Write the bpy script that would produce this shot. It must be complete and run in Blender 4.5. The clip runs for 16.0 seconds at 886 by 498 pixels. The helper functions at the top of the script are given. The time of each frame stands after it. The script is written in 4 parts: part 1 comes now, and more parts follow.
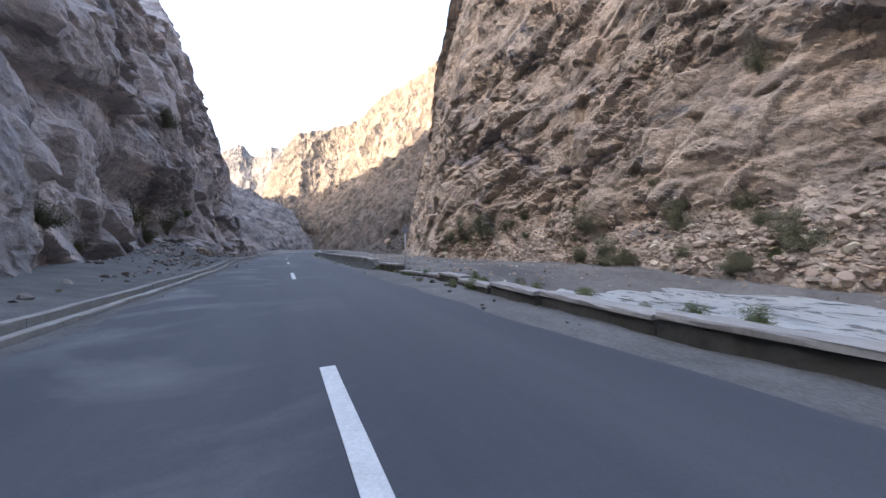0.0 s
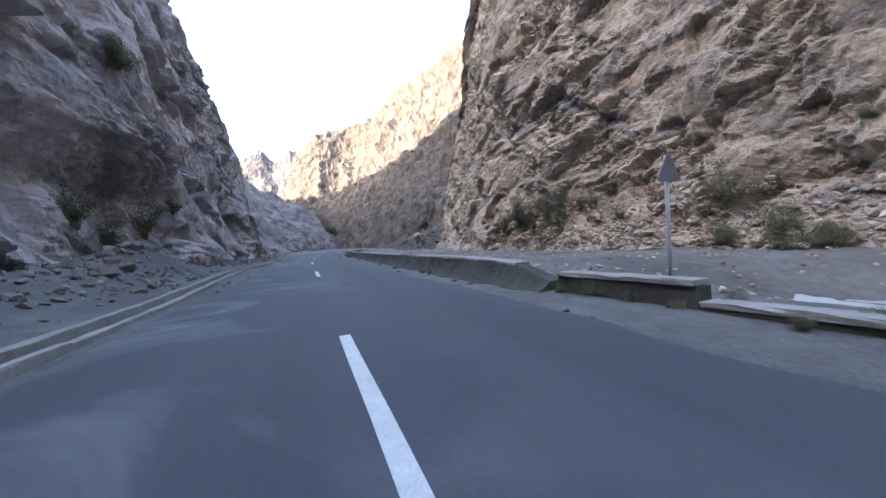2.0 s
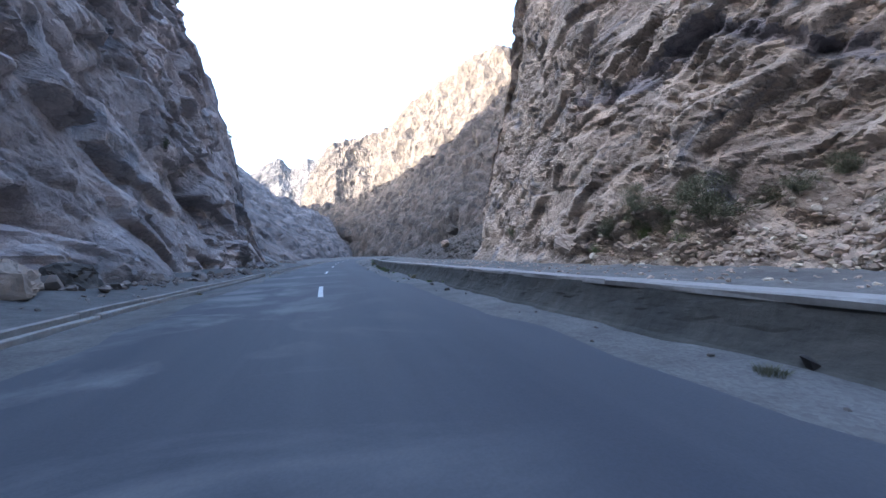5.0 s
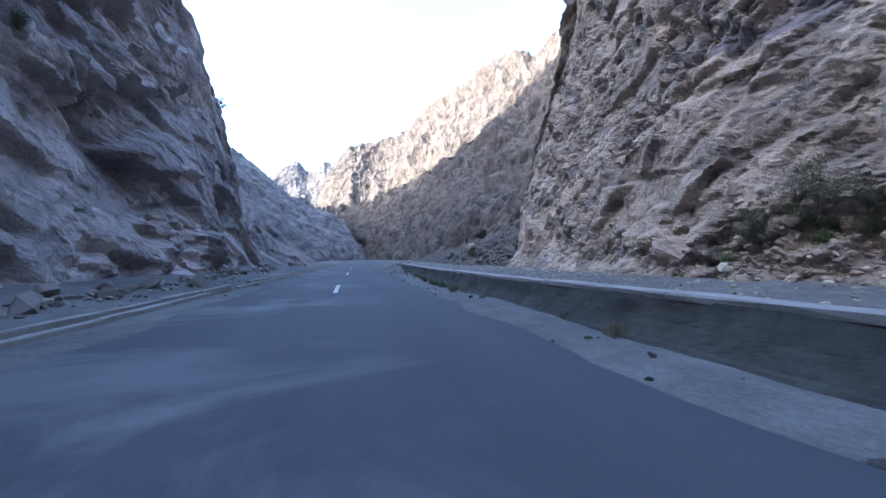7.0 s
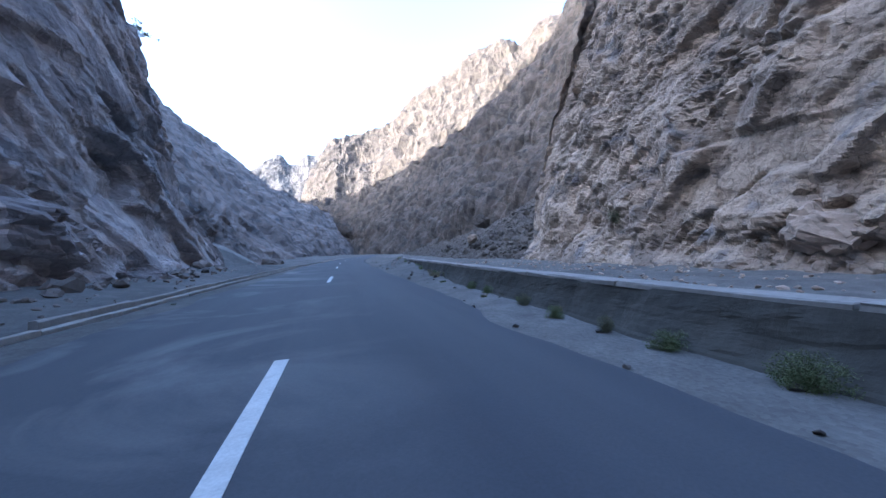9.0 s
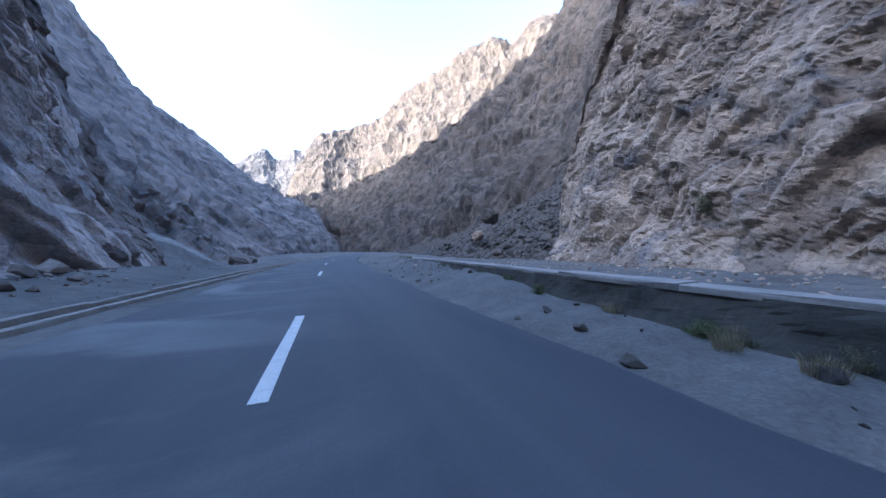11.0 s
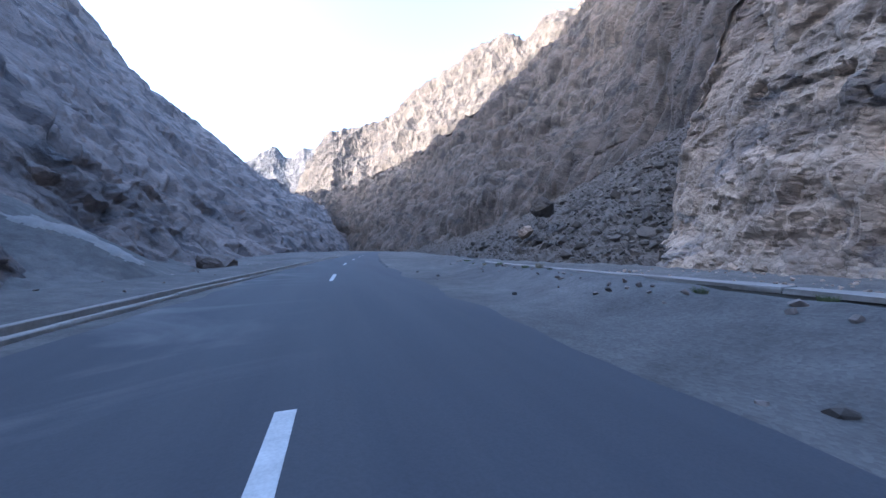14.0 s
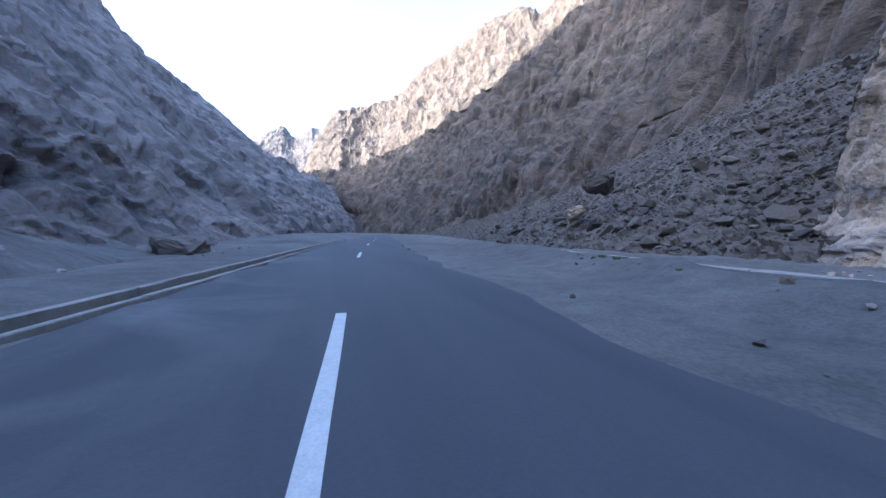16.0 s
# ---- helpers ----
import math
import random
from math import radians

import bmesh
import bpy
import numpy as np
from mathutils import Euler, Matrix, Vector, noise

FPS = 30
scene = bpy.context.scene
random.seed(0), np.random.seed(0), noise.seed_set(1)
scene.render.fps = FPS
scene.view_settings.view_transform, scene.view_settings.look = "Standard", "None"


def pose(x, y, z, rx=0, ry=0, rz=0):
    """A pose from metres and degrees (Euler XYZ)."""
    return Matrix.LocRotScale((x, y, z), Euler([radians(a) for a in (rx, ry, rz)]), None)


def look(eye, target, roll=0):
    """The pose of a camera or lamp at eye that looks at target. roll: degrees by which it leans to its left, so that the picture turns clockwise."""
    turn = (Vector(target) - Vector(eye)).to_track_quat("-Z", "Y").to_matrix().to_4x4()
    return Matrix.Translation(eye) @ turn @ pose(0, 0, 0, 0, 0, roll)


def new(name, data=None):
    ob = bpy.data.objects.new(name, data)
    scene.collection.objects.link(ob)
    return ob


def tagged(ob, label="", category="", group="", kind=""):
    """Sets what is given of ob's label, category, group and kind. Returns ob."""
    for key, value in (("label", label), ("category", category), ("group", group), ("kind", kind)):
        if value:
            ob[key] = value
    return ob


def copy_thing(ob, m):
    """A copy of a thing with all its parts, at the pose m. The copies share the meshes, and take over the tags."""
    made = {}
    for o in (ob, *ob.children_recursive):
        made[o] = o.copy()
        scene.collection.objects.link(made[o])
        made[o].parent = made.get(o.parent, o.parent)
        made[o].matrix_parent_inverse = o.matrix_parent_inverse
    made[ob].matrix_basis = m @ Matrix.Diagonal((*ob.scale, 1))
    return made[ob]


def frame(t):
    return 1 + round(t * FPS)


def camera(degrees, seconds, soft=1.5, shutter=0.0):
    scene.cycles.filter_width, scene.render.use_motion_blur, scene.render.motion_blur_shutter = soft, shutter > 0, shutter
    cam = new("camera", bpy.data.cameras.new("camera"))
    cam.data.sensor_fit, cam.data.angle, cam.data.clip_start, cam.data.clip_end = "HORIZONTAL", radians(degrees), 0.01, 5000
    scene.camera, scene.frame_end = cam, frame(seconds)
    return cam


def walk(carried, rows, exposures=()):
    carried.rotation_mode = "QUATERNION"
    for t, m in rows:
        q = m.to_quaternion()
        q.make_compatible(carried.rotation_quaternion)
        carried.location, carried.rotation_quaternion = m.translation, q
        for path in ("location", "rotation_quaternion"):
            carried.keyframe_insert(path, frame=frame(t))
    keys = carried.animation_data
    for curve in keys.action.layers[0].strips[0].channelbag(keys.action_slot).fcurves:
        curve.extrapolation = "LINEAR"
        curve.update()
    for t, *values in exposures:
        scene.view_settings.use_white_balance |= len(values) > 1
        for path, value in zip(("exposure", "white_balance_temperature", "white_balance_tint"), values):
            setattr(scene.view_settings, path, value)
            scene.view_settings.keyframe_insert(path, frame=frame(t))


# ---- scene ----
cam = camera(105.9, 16.0)

walk(cam, [
    (0.0, pose(0.00, 0.00, 1.20, 90.00, 0.00, -24.50)),
    (0.5, pose(-0.03, 3.22, 1.20, 91.10, 1.50, -27.80)),
    (1.0, pose(-0.13, 6.60, 1.20, 89.20, 2.10, -24.00)),
    (1.5, pose(-0.25, 9.92, 1.20, 89.30, 2.30, -22.10)),
    (2.0, pose(-0.26, 13.47, 1.20, 88.90, 3.20, -21.10)),
    (2.5, pose(-0.27, 16.75, 1.20, 88.60, 4.10, -21.50)),
    (3.0, pose(-0.33, 20.05, 1.20, 88.80, 4.50, -21.50)),
    (3.5, pose(-0.32, 23.38, 1.20, 89.50, 4.10, -19.30)),
    (4.0, pose(-0.27, 26.63, 1.20, 90.00, 3.30, -19.00)),
    (4.5, pose(-0.22, 29.87, 1.20, 90.40, 2.30, -19.40)),
    (7.0, pose(-0.16, 45.86, 1.20, 91.60, 0.60, -16.80)),
    (7.5, pose(-0.07, 48.88, 1.20, 91.70, 0.40, -16.60)),
    (8.0, pose(0.01, 51.91, 1.20, 91.90, -0.30, -17.70)),
    (8.5, pose(0.13, 54.86, 1.20, 91.00, 0.90, -17.90)),
    (9.0, pose(0.24, 57.94, 1.20, 90.40, 1.60, -18.90)),
    (9.5, pose(0.33, 60.83, 1.20, 90.50, 1.10, -19.90)),
    (12.0, pose(0.86, 76.39, 1.20, 89.80, 0.90, -21.30)),
    (12.5, pose(0.96, 79.46, 1.20, 89.70, 0.70, -21.20)),
    (13.0, pose(1.07, 82.54, 1.20, 89.40, 1.20, -20.60)),
    (13.5, pose(1.18, 85.61, 1.20, 90.20, 1.00, -20.20)),
    (14.0, pose(1.28, 88.73, 1.20, 90.10, 0.30, -19.70)),
    (14.5, pose(1.39, 91.91, 1.20, 89.90, 0.60, -20.20)),
    (15.0, pose(1.49, 95.03, 1.20, 89.40, 1.40, -19.20)),
    (15.5, pose(1.60, 98.10, 1.20, 88.30, -0.50, -19.40)),
    (16.0, pose(1.70, 101.07, 1.20, 87.20, -0.60, -18.40)),
], exposures=[
    (0.0, 3.12, 6800, 16), (2.0, 3.2, 6200, 13), (4.5, 3.13, 5650, 12), (7.0, 2.95, 5150, 12), (9.5, 2.85, 5050, 12), (12.0, 2.77, 5050, 13), (16.0, 2.8, 5150, 14),
])

# ---- world and light ----
SUN_AZ, SUN_EL = -96.0, 17.0          # degrees left (-) of the road's direction, and up

world = bpy.data.worlds.new("sky")
scene.world = world
world.use_nodes = True
wn = world.node_tree.nodes
wn.clear()
sky = wn.new("ShaderNodeTexSky")
sky.sky_type = 'NISHITA'
sky.sun_disc = False
sky.sun_elevation = radians(SUN_EL)
sky.sun_rotation = radians(SUN_AZ)
sky.altitude = 200.0
sky.air_density = 1.0
sky.dust_density = 6.0
sky.ozone_density = 1.0
bg = wn.new("ShaderNodeBackground")
bg.inputs["Strength"].default_value = 0.2
wo = wn.new("ShaderNodeOutputWorld")
world.node_tree.links.new(sky.outputs[0], bg.inputs["Color"])
world.node_tree.links.new(bg.outputs[0], wo.inputs["Surface"])

sun = new("sun", bpy.data.lights.new("sun", 'SUN'))
sun.data.energy = 2.0
sun.data.angle = radians(0.53)
sun.data.color = (1.0, 0.84, 0.67)
_a, _e = radians(SUN_AZ), radians(SUN_EL)
sun_way = Vector((math.sin(_a) * math.cos(_e), math.cos(_a) * math.cos(_e), math.sin(_e)))
sun.matrix_world = look(sun_way * 500, (0, 0, 0))


# ---- numeric noise ----
def _hash(ix, iy, iz, k):
    h = (ix.astype(np.int64) * 374761393 + iy.astype(np.int64) * 668265263 + iz.astype(np.int64) * 2147483647 + k * 1274126177) & 0xffffffff
    h = ((h ^ (h >> 13)) * 1274126177) & 0xffffffff
    h = ((h ^ (h >> 15)) * 2246822519) & 0xffffffff
    h = h ^ (h >> 16)
    return h.astype(np.float64) / 4294967295.0


def vnoise(p, seed=0):
    """Smooth value noise, -1..1, of an (n, 3) array."""
    i = np.floor(p)
    f = p - i
    f = f * f * f * (f * (f * 6 - 15) + 10)
    i = i.astype(np.int64)
    out = np.zeros(len(p))
    for dx in (0, 1):
        wx = f[:, 0] if dx else 1 - f[:, 0]
        for dy in (0, 1):
            wy = f[:, 1] if dy else 1 - f[:, 1]
            for dz in (0, 1):
                wz = f[:, 2] if dz else 1 - f[:, 2]
                out += wx * wy * wz * _hash(i[:, 0] + dx, i[:, 1] + dy, i[:, 2] + dz, seed)
    return out * 2 - 1


def fbm(p, octaves=4, seed=0, gain=0.5):
    out, a, q = np.zeros(len(p)), 1.0, np.array(p, float)
    for k in range(octaves):
        out += a * vnoise(q, seed + k)
        q = q * 2.03 + 7.7
        a *= gain
    return out


def ridged(p, octaves=4, seed=0):
    out, a, q = np.zeros(len(p)), 1.0, np.array(p, float)
    for k in range(octaves):
        out += a * (1 - 2 * np.abs(vnoise(q, seed + k)))
        q = q * 2.1 + 3.1
        a *= 0.5
    return out


def facets(p, seed=0, tilt=0.9, dome=0.0, step=1.3):
    """Broken blocks: each cell of a jittered lattice is a tilted flat face with its own height."""
    base = np.floor(p).astype(np.int64)
    best = np.full(len(p), 1e9)
    val = np.zeros(len(p))
    for dx in (-1, 0, 1):
        for dy in (-1, 0, 1):
            for dz in (-1, 0, 1):
                cx, cy, cz = base[:, 0] + dx, base[:, 1] + dy, base[:, 2] + dz
                px = p[:, 0] - (cx + _hash(cx, cy, cz, seed))
                py = p[:, 1] - (cy + _hash(cx, cy, cz, seed + 1))
                pz = p[:, 2] - (cz + _hash(cx, cy, cz, seed + 2))
                d = px * px + py * py + pz * pz
                near = d < best
                v = (_hash(cx, cy, cz, seed + 3) - 0.5) * step + tilt * (
                    (_hash(cx, cy, cz, seed + 4) - 0.5) * px + (_hash(cx, cy, cz, seed + 5) - 0.5) * py + (_hash(cx, cy, cz, seed + 6) - 0.5) * pz)
                val = np.where(near, v, val)
                best = np.where(near, d, best)
    return val + dome * (0.55 - np.sqrt(best)) if dome else val


def curve_at(table, x):
    """Smooth curve through (x, value) pairs."""
    xs = np.array([a for a, _ in table], float)
    ys = np.array([b for _, b in table], float)
    x = np.clip(np.asarray(x, float), xs[0], xs[-1])
    m = np.gradient(ys, xs)
    k = np.clip(np.searchsorted(xs, x) - 1, 0, len(xs) - 2)
    h = xs[k + 1] - xs[k]
    t = (x - xs[k]) / h
    return ((2 * t**3 - 3 * t**2 + 1) * ys[k] + (t**3 - 2 * t**2 + t) * h * m[k] + (-2 * t**3 + 3 * t**2) * ys[k + 1] + (t**3 - t**2) * h * m[k + 1])


# ---- meshes ----
def grid_mesh(name, pts, nu, nv, flip=False, smooth=False):
    """A sheet of nu x nv points, u the slow index."""
    idx = np.arange(nu * nv).reshape(nu, nv)
    quad = np.stack([idx[:-1, :-1], idx[1:, :-1], idx[1:, 1:], idx[:-1, 1:]], -1).reshape(-1, 4)
    if flip:
        quad = quad[:, ::-1]
    return raw_mesh(name, pts, quad, smooth)


def raw_mesh(name, pts, faces, smooth=False):
    pts, faces = np.asarray(pts, np.float32), np.asarray(faces, np.int32)
    n, k = faces.shape
    me = bpy.data.meshes.new(name)
    me.vertices.add(len(pts))
    me.vertices.foreach_set("co", pts.ravel())
    me.loops.add(n * k)
    me.loops.foreach_set("vertex_index", faces.ravel())
    me.polygons.add(n)
    me.polygons.foreach_set("loop_start", np.arange(0, n * k, k, dtype=np.int32))
    me.polygons.foreach_set("use_smooth", np.full(n, smooth))
    me.update(calc_edges=True)
    return me


def put_mesh(name, me, mat, parent=None, label=""):
    if mat and not me.materials:
        me.materials.append(mat)
    ob = new(name, me)
    if parent:
        ob.parent = parent
    if label:
        tagged(ob, label)
    return ob


def part(name, bm, mat, parent=None, label="", smooth=False):
    me = bpy.data.meshes.new(name)
    bm.to_mesh(me)
    bm.free()
    if smooth:
        for p in me.polygons:
            p.use_smooth = True
    return put_mesh(name, me, mat, parent, label)


def normals_of(pts, nu, nv):
    g = pts.reshape(nu, nv, 3)
    n = np.cross(np.gradient(g, axis=0), np.gradient(g, axis=1)).reshape(-1, 3)
    return n / np.maximum(np.linalg.norm(n, axis=1, keepdims=True), 1e-9)


def rock_relief(p, big, mid, fine, seed, bed=(1.0, 1.0, 1.6), fold=0.5, dome=0.0):
    """Relief of broken rock in metres, made of blocks at several sizes with bent bedding."""
    warp = np.stack([fbm(p / 7.0, 2, seed + 40), fbm(p / 7.0, 2, seed + 50), fbm(p / 7.0, 2, seed + 60)], 1) * 0.9
    q = (p + warp) * np.array(bed)
    q[:, 2] += fold * q[:, 1]
    out = big * (fbm(p / 21.0, 3, seed) * 1.0 + 0.8 * facets(q / 10.0, seed + 5, 2.2, dome, 0.8))
    broken = 0.25 + 1.1 * smooth_step(-0.3, 0.6, fbm(p / 8.0, 3, seed + 70))
    out += mid * (facets(q / 4.3, seed + 11, 3.2, dome, 0.7) + broken * 0.55 * facets(q / 1.9, seed + 21, 3.2, dome, 0.7))
    small = fine * (broken * 1.1 * facets(q / 0.95, seed + 31, 2.4, dome, 0.8) + broken * 0.45 * facets(q / 0.5, seed + 33) + 0.35 * fbm(p / 0.5, 2, seed + 35))
    return out, small


def soften(d, nu, nv, times):
    """Wear the edges of a relief on a sheet of nu x nv points."""
    g = d.reshape(nu, nv).copy()
    for _ in range(times):
        g[1:-1] = 0.25 * g[:-2] + 0.5 * g[1:-1] + 0.25 * g[2:]
        g[:, 1:-1] = 0.25 * g[:, :-2] + 0.5 * g[:, 1:-1] + 0.25 * g[:, 2:]
    return g.ravel()


def level_off(pts, nrm, heights):
    """Above the brow the rock runs back as a gentle slope."""
    over = np.maximum(0, pts[:, :, 2] - heights[:, None])
    pts[:, :, 2] -= over * 0.82
    pts[:, :, :2] += nrm[:, None, :] * (over * 0.9)[:, :, None]


def sheet(name, rows, nu, nv, mat, relief, flip=False, along=None, worn=0):
    """A sheet bent through rows of a few places each (foot to top), with relief along its normals."""
    rows = np.array(rows, float)
    k, n, _ = rows.shape
    u = np.linspace(0, n - 1, nu)
    cols = np.stack([np.stack([curve_at(list(zip(range(n), rows[r, :, c])), u) for c in range(3)], 1) for r in range(k)], 0)
    v = np.linspace(0, 1, nv) ** (along or 1.0) * (k - 1)
    pts = np.empty((nu, nv, 3))
    r0 = np.clip(np.floor(v).astype(int), 0, k - 2)
    f = (v - r0)[None, :, None]
    pts = (cols[r0].transpose(1, 0, 2) * (1 - f) + cols[r0 + 1].transpose(1, 0, 2) * f).reshape(-1, 3)
    nrm = normals_of(pts, nu, nv) * (-1 if flip else 1)
    pts = pts + nrm * soften(relief(pts), nu, nv, worn)[:, None]
    return put_mesh(name, grid_mesh(name, pts, nu, nv, flip), mat)


# ---- materials ----
def material(name):
    m = bpy.data.materials.new(name)
    m.use_nodes = True
    nt = m.node_tree
    return m, nt, nt.nodes["Principled BSDF"]


def add(nt, kind, **values):
    n = nt.nodes.new(kind)
    for k, v in values.items():
        if k in n.inputs:
            n.inputs[k].default_value = v
    return n


def ramp(nt, src, stops, mode='LINEAR'):
    r = nt.nodes.new("ShaderNodeValToRGB")
    r.color_ramp.interpolation = mode
    while len(r.color_ramp.elements) < len(stops):
        r.color_ramp.elements.new(0.5)
    for e, (at, col) in zip(r.color_ramp.elements, stops):
        e.position = at
        e.color = (*col, 1) if len(col) == 3 else col
    nt.links.new(src, r.inputs[0])
    return r.outputs[0]


def mix(nt, fac, a, b, kind='MIX'):
    n = nt.nodes.new("ShaderNodeMix")
    n.data_type = 'RGBA'
    n.blend_type = kind
    for sock, val in ((0, fac), (6, a), (7, b)):
        if isinstance(val, (int, float)):
            n.inputs[sock].default_value = val
        elif isinstance(val, tuple):
            n.inputs[sock].default_value = (*val, 1)
        else:
            nt.links.new(val, n.inputs[sock])
    return n.outputs[2]


def coords(nt, scale=(1, 1, 1), turn=(0, 0, 0)):
    g = nt.nodes.new("ShaderNodeNewGeometry")
    m = nt.nodes.new("ShaderNodeMapping")
    m.inputs["Scale"].default_value = scale
    m.inputs["Rotation"].default_value = [radians(a) for a in turn]
    nt.links.new(g.outputs["Position"], m.inputs["Vector"])
    return m.outputs[0]


def noise_tex(nt, vec, scale, detail=6.0, rough=0.6, warp=0.0):
    n = add(nt, "ShaderNodeTexNoise", Scale=scale, Detail=detail, Roughness=rough, Distortion=warp)
    nt.links.new(vec, n.inputs["Vector"])
    return n.outputs[0]


def bump(nt, bsdf, heights, prev=None):
    for src, strength, dist in heights:
        b = add(nt, "ShaderNodeBump", Strength=strength, Distance=dist)
        nt.links.new(src, b.inputs["Height"])
        if prev is not None:
            nt.links.new(prev, b.inputs["Normal"])
        prev = b.outputs[0]
    nt.links.new(prev, bsdf.inputs["Normal"])


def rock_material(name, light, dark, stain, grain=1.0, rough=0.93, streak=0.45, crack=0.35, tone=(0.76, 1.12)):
    m, nt, b = material(name)
    pos = coords(nt)
    bed = coords(nt, (1.0, 1.0, 1.3), (24, 8, 0))
    tall = coords(nt, (1.0, 1.0, 0.16))
    big = noise_tex(nt, pos, 0.055 * grain, 5, 0.55)
    mid = noise_tex(nt, bed, 0.42 * grain, 8, 0.68, 0.6)
    fine = noise_tex(nt, bed, 3.1 * grain, 6, 0.7)
    run = noise_tex(nt, tall, 0.55 * grain, 5, 0.65, 0.4)
    col = mix(nt, ramp(nt, mid, [(0.33, (0, 0, 0)), (0.66, (1, 1, 1))]), dark, light)
    col = mix(nt, ramp(nt, big, [(0.38, (0, 0, 0)), (0.66, (0.75, 0.75, 0.75))]), col, stain)
    vein = noise_tex(nt, coords(nt, (1.0, 0.75, 1.0), (35, 0, 0)), 0.16 * grain, 6, 0.62, 1.4)
    grey = (sum(dark) / 3 * 1.0, sum(dark) / 3 * 1.0, sum(dark) / 3 * 1.04)
    col = mix(nt, ramp(nt, vein, [(0.55, (0, 0, 0)), (0.66, (0.8, 0.8, 0.8))]), col, grey)
    col = mix(nt, ramp(nt, run, [(0.52, (0, 0, 0)), (0.72, (streak, streak, streak))]), col, (dark[0] * 0.5, dark[1] * 0.5, dark[2] * 0.52))
    fine_col = ramp(nt, fine, [(0.28, (0.68, 0.68, 0.68)), (0.55, (1.0, 1.0, 1.0))])
    col = mix(nt, 0.8, col, fine_col, 'MULTIPLY')
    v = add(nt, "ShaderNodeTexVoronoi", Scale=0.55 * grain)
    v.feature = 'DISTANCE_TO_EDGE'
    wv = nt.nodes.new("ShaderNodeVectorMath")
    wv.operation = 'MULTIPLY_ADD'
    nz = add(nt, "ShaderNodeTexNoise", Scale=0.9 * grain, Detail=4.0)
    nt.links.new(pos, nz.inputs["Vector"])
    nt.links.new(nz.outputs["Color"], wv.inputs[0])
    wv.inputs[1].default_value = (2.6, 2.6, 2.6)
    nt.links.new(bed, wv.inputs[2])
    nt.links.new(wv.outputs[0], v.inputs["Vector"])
    cell = add(nt, "ShaderNodeTexVoronoi", Scale=0.34 * grain)
    nt.links.new(wv.outputs[0], cell.inputs["Vector"])
    cell_bw = nt.nodes.new("ShaderNodeRGBToBW")
    nt.links.new(cell.outputs["Color"], cell_bw.inputs[0])
    low, high = tone
    col = mix(nt, 1.0, col, ramp(nt, cell_bw.outputs[0], [(0.2, (low, low, low * 1.03)), (0.5, (0.95, 0.95, 0.95)), (0.8, (high, high * 0.99, high * 0.98))]), 'MULTIPLY')
    # crack lines: colour darkened along cell edges, where the bump is grooved too
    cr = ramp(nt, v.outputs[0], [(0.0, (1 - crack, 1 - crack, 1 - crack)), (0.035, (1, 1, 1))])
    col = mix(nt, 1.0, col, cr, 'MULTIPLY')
    nt.links.new(col, b.inputs["Base Color"])
    b.inputs["Roughness"].default_value = rough
    b.inputs["Specular IOR Level"].default_value = 0.2
    bump(nt, b, [(mid, 0.55, 0.5 / grain), (fine, 0.95, 0.12 / grain), (v.outputs[0], 0.35, 0.3 / grain)])
    return m


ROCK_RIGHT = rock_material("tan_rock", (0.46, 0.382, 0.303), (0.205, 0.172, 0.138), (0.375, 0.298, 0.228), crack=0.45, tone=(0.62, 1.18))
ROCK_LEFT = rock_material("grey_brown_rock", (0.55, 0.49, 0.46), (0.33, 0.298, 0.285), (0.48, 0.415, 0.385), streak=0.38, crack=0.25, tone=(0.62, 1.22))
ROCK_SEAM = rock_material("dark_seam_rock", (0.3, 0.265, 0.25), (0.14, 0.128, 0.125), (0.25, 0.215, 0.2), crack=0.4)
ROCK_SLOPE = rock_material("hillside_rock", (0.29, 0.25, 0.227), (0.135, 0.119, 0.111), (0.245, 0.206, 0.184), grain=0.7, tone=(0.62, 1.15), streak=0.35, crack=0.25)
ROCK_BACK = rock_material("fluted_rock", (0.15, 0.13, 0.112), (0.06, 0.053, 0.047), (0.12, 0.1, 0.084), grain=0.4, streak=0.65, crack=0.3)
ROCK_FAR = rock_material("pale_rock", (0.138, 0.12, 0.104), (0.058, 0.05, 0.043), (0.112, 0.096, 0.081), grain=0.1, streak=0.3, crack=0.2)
# far peaks: distance haze is put into the rock colour as grey
ROCK_HAZED = rock_material("hazed_grey_rock", (0.15, 0.146, 0.146), (0.072, 0.07, 0.07), (0.125, 0.12, 0.119), grain=0.08, streak=0.3, crack=0.2)


def stone_material(name, a, b_):
    m, nt, b = material(name)
    info = nt.nodes.new("ShaderNodeObjectInfo")
    geo = nt.nodes.new("ShaderNodeNewGeometry")
    s = nt.nodes.new("ShaderNodeMath")
    s.operation = 'ADD'
    nt.links.new(info.outputs["Random"], s.inputs[0])
    nt.links.new(geo.outputs["Random Per Island"], s.inputs[1])
    fr = nt.nodes.new("ShaderNodeMath")
    fr.operation = 'FRACT'
    nt.links.new(s.outputs[0], fr.inputs[0])
    col = ramp(nt, fr.outputs[0], [(0.0, b_), (0.55, a), (0.86, a), (1.0, tuple(min(0.6, v * 1.6) for v in a))])
    n = noise_tex(nt, coords(nt), 4.0, 6, 0.7)
    col = mix(nt, 0.7, col, ramp(nt, n, [(0.3, (0.6, 0.6, 0.6)), (0.65, (1, 1, 1))]), 'MULTIPLY')
    nt.links.new(col, b.inputs["Base Color"])
    b.inputs["Roughness"].default_value = 0.92
    b.inputs["Specular IOR Level"].default_value = 0.2
    bump(nt, b, [(n, 0.5, 0.06)])
    return m


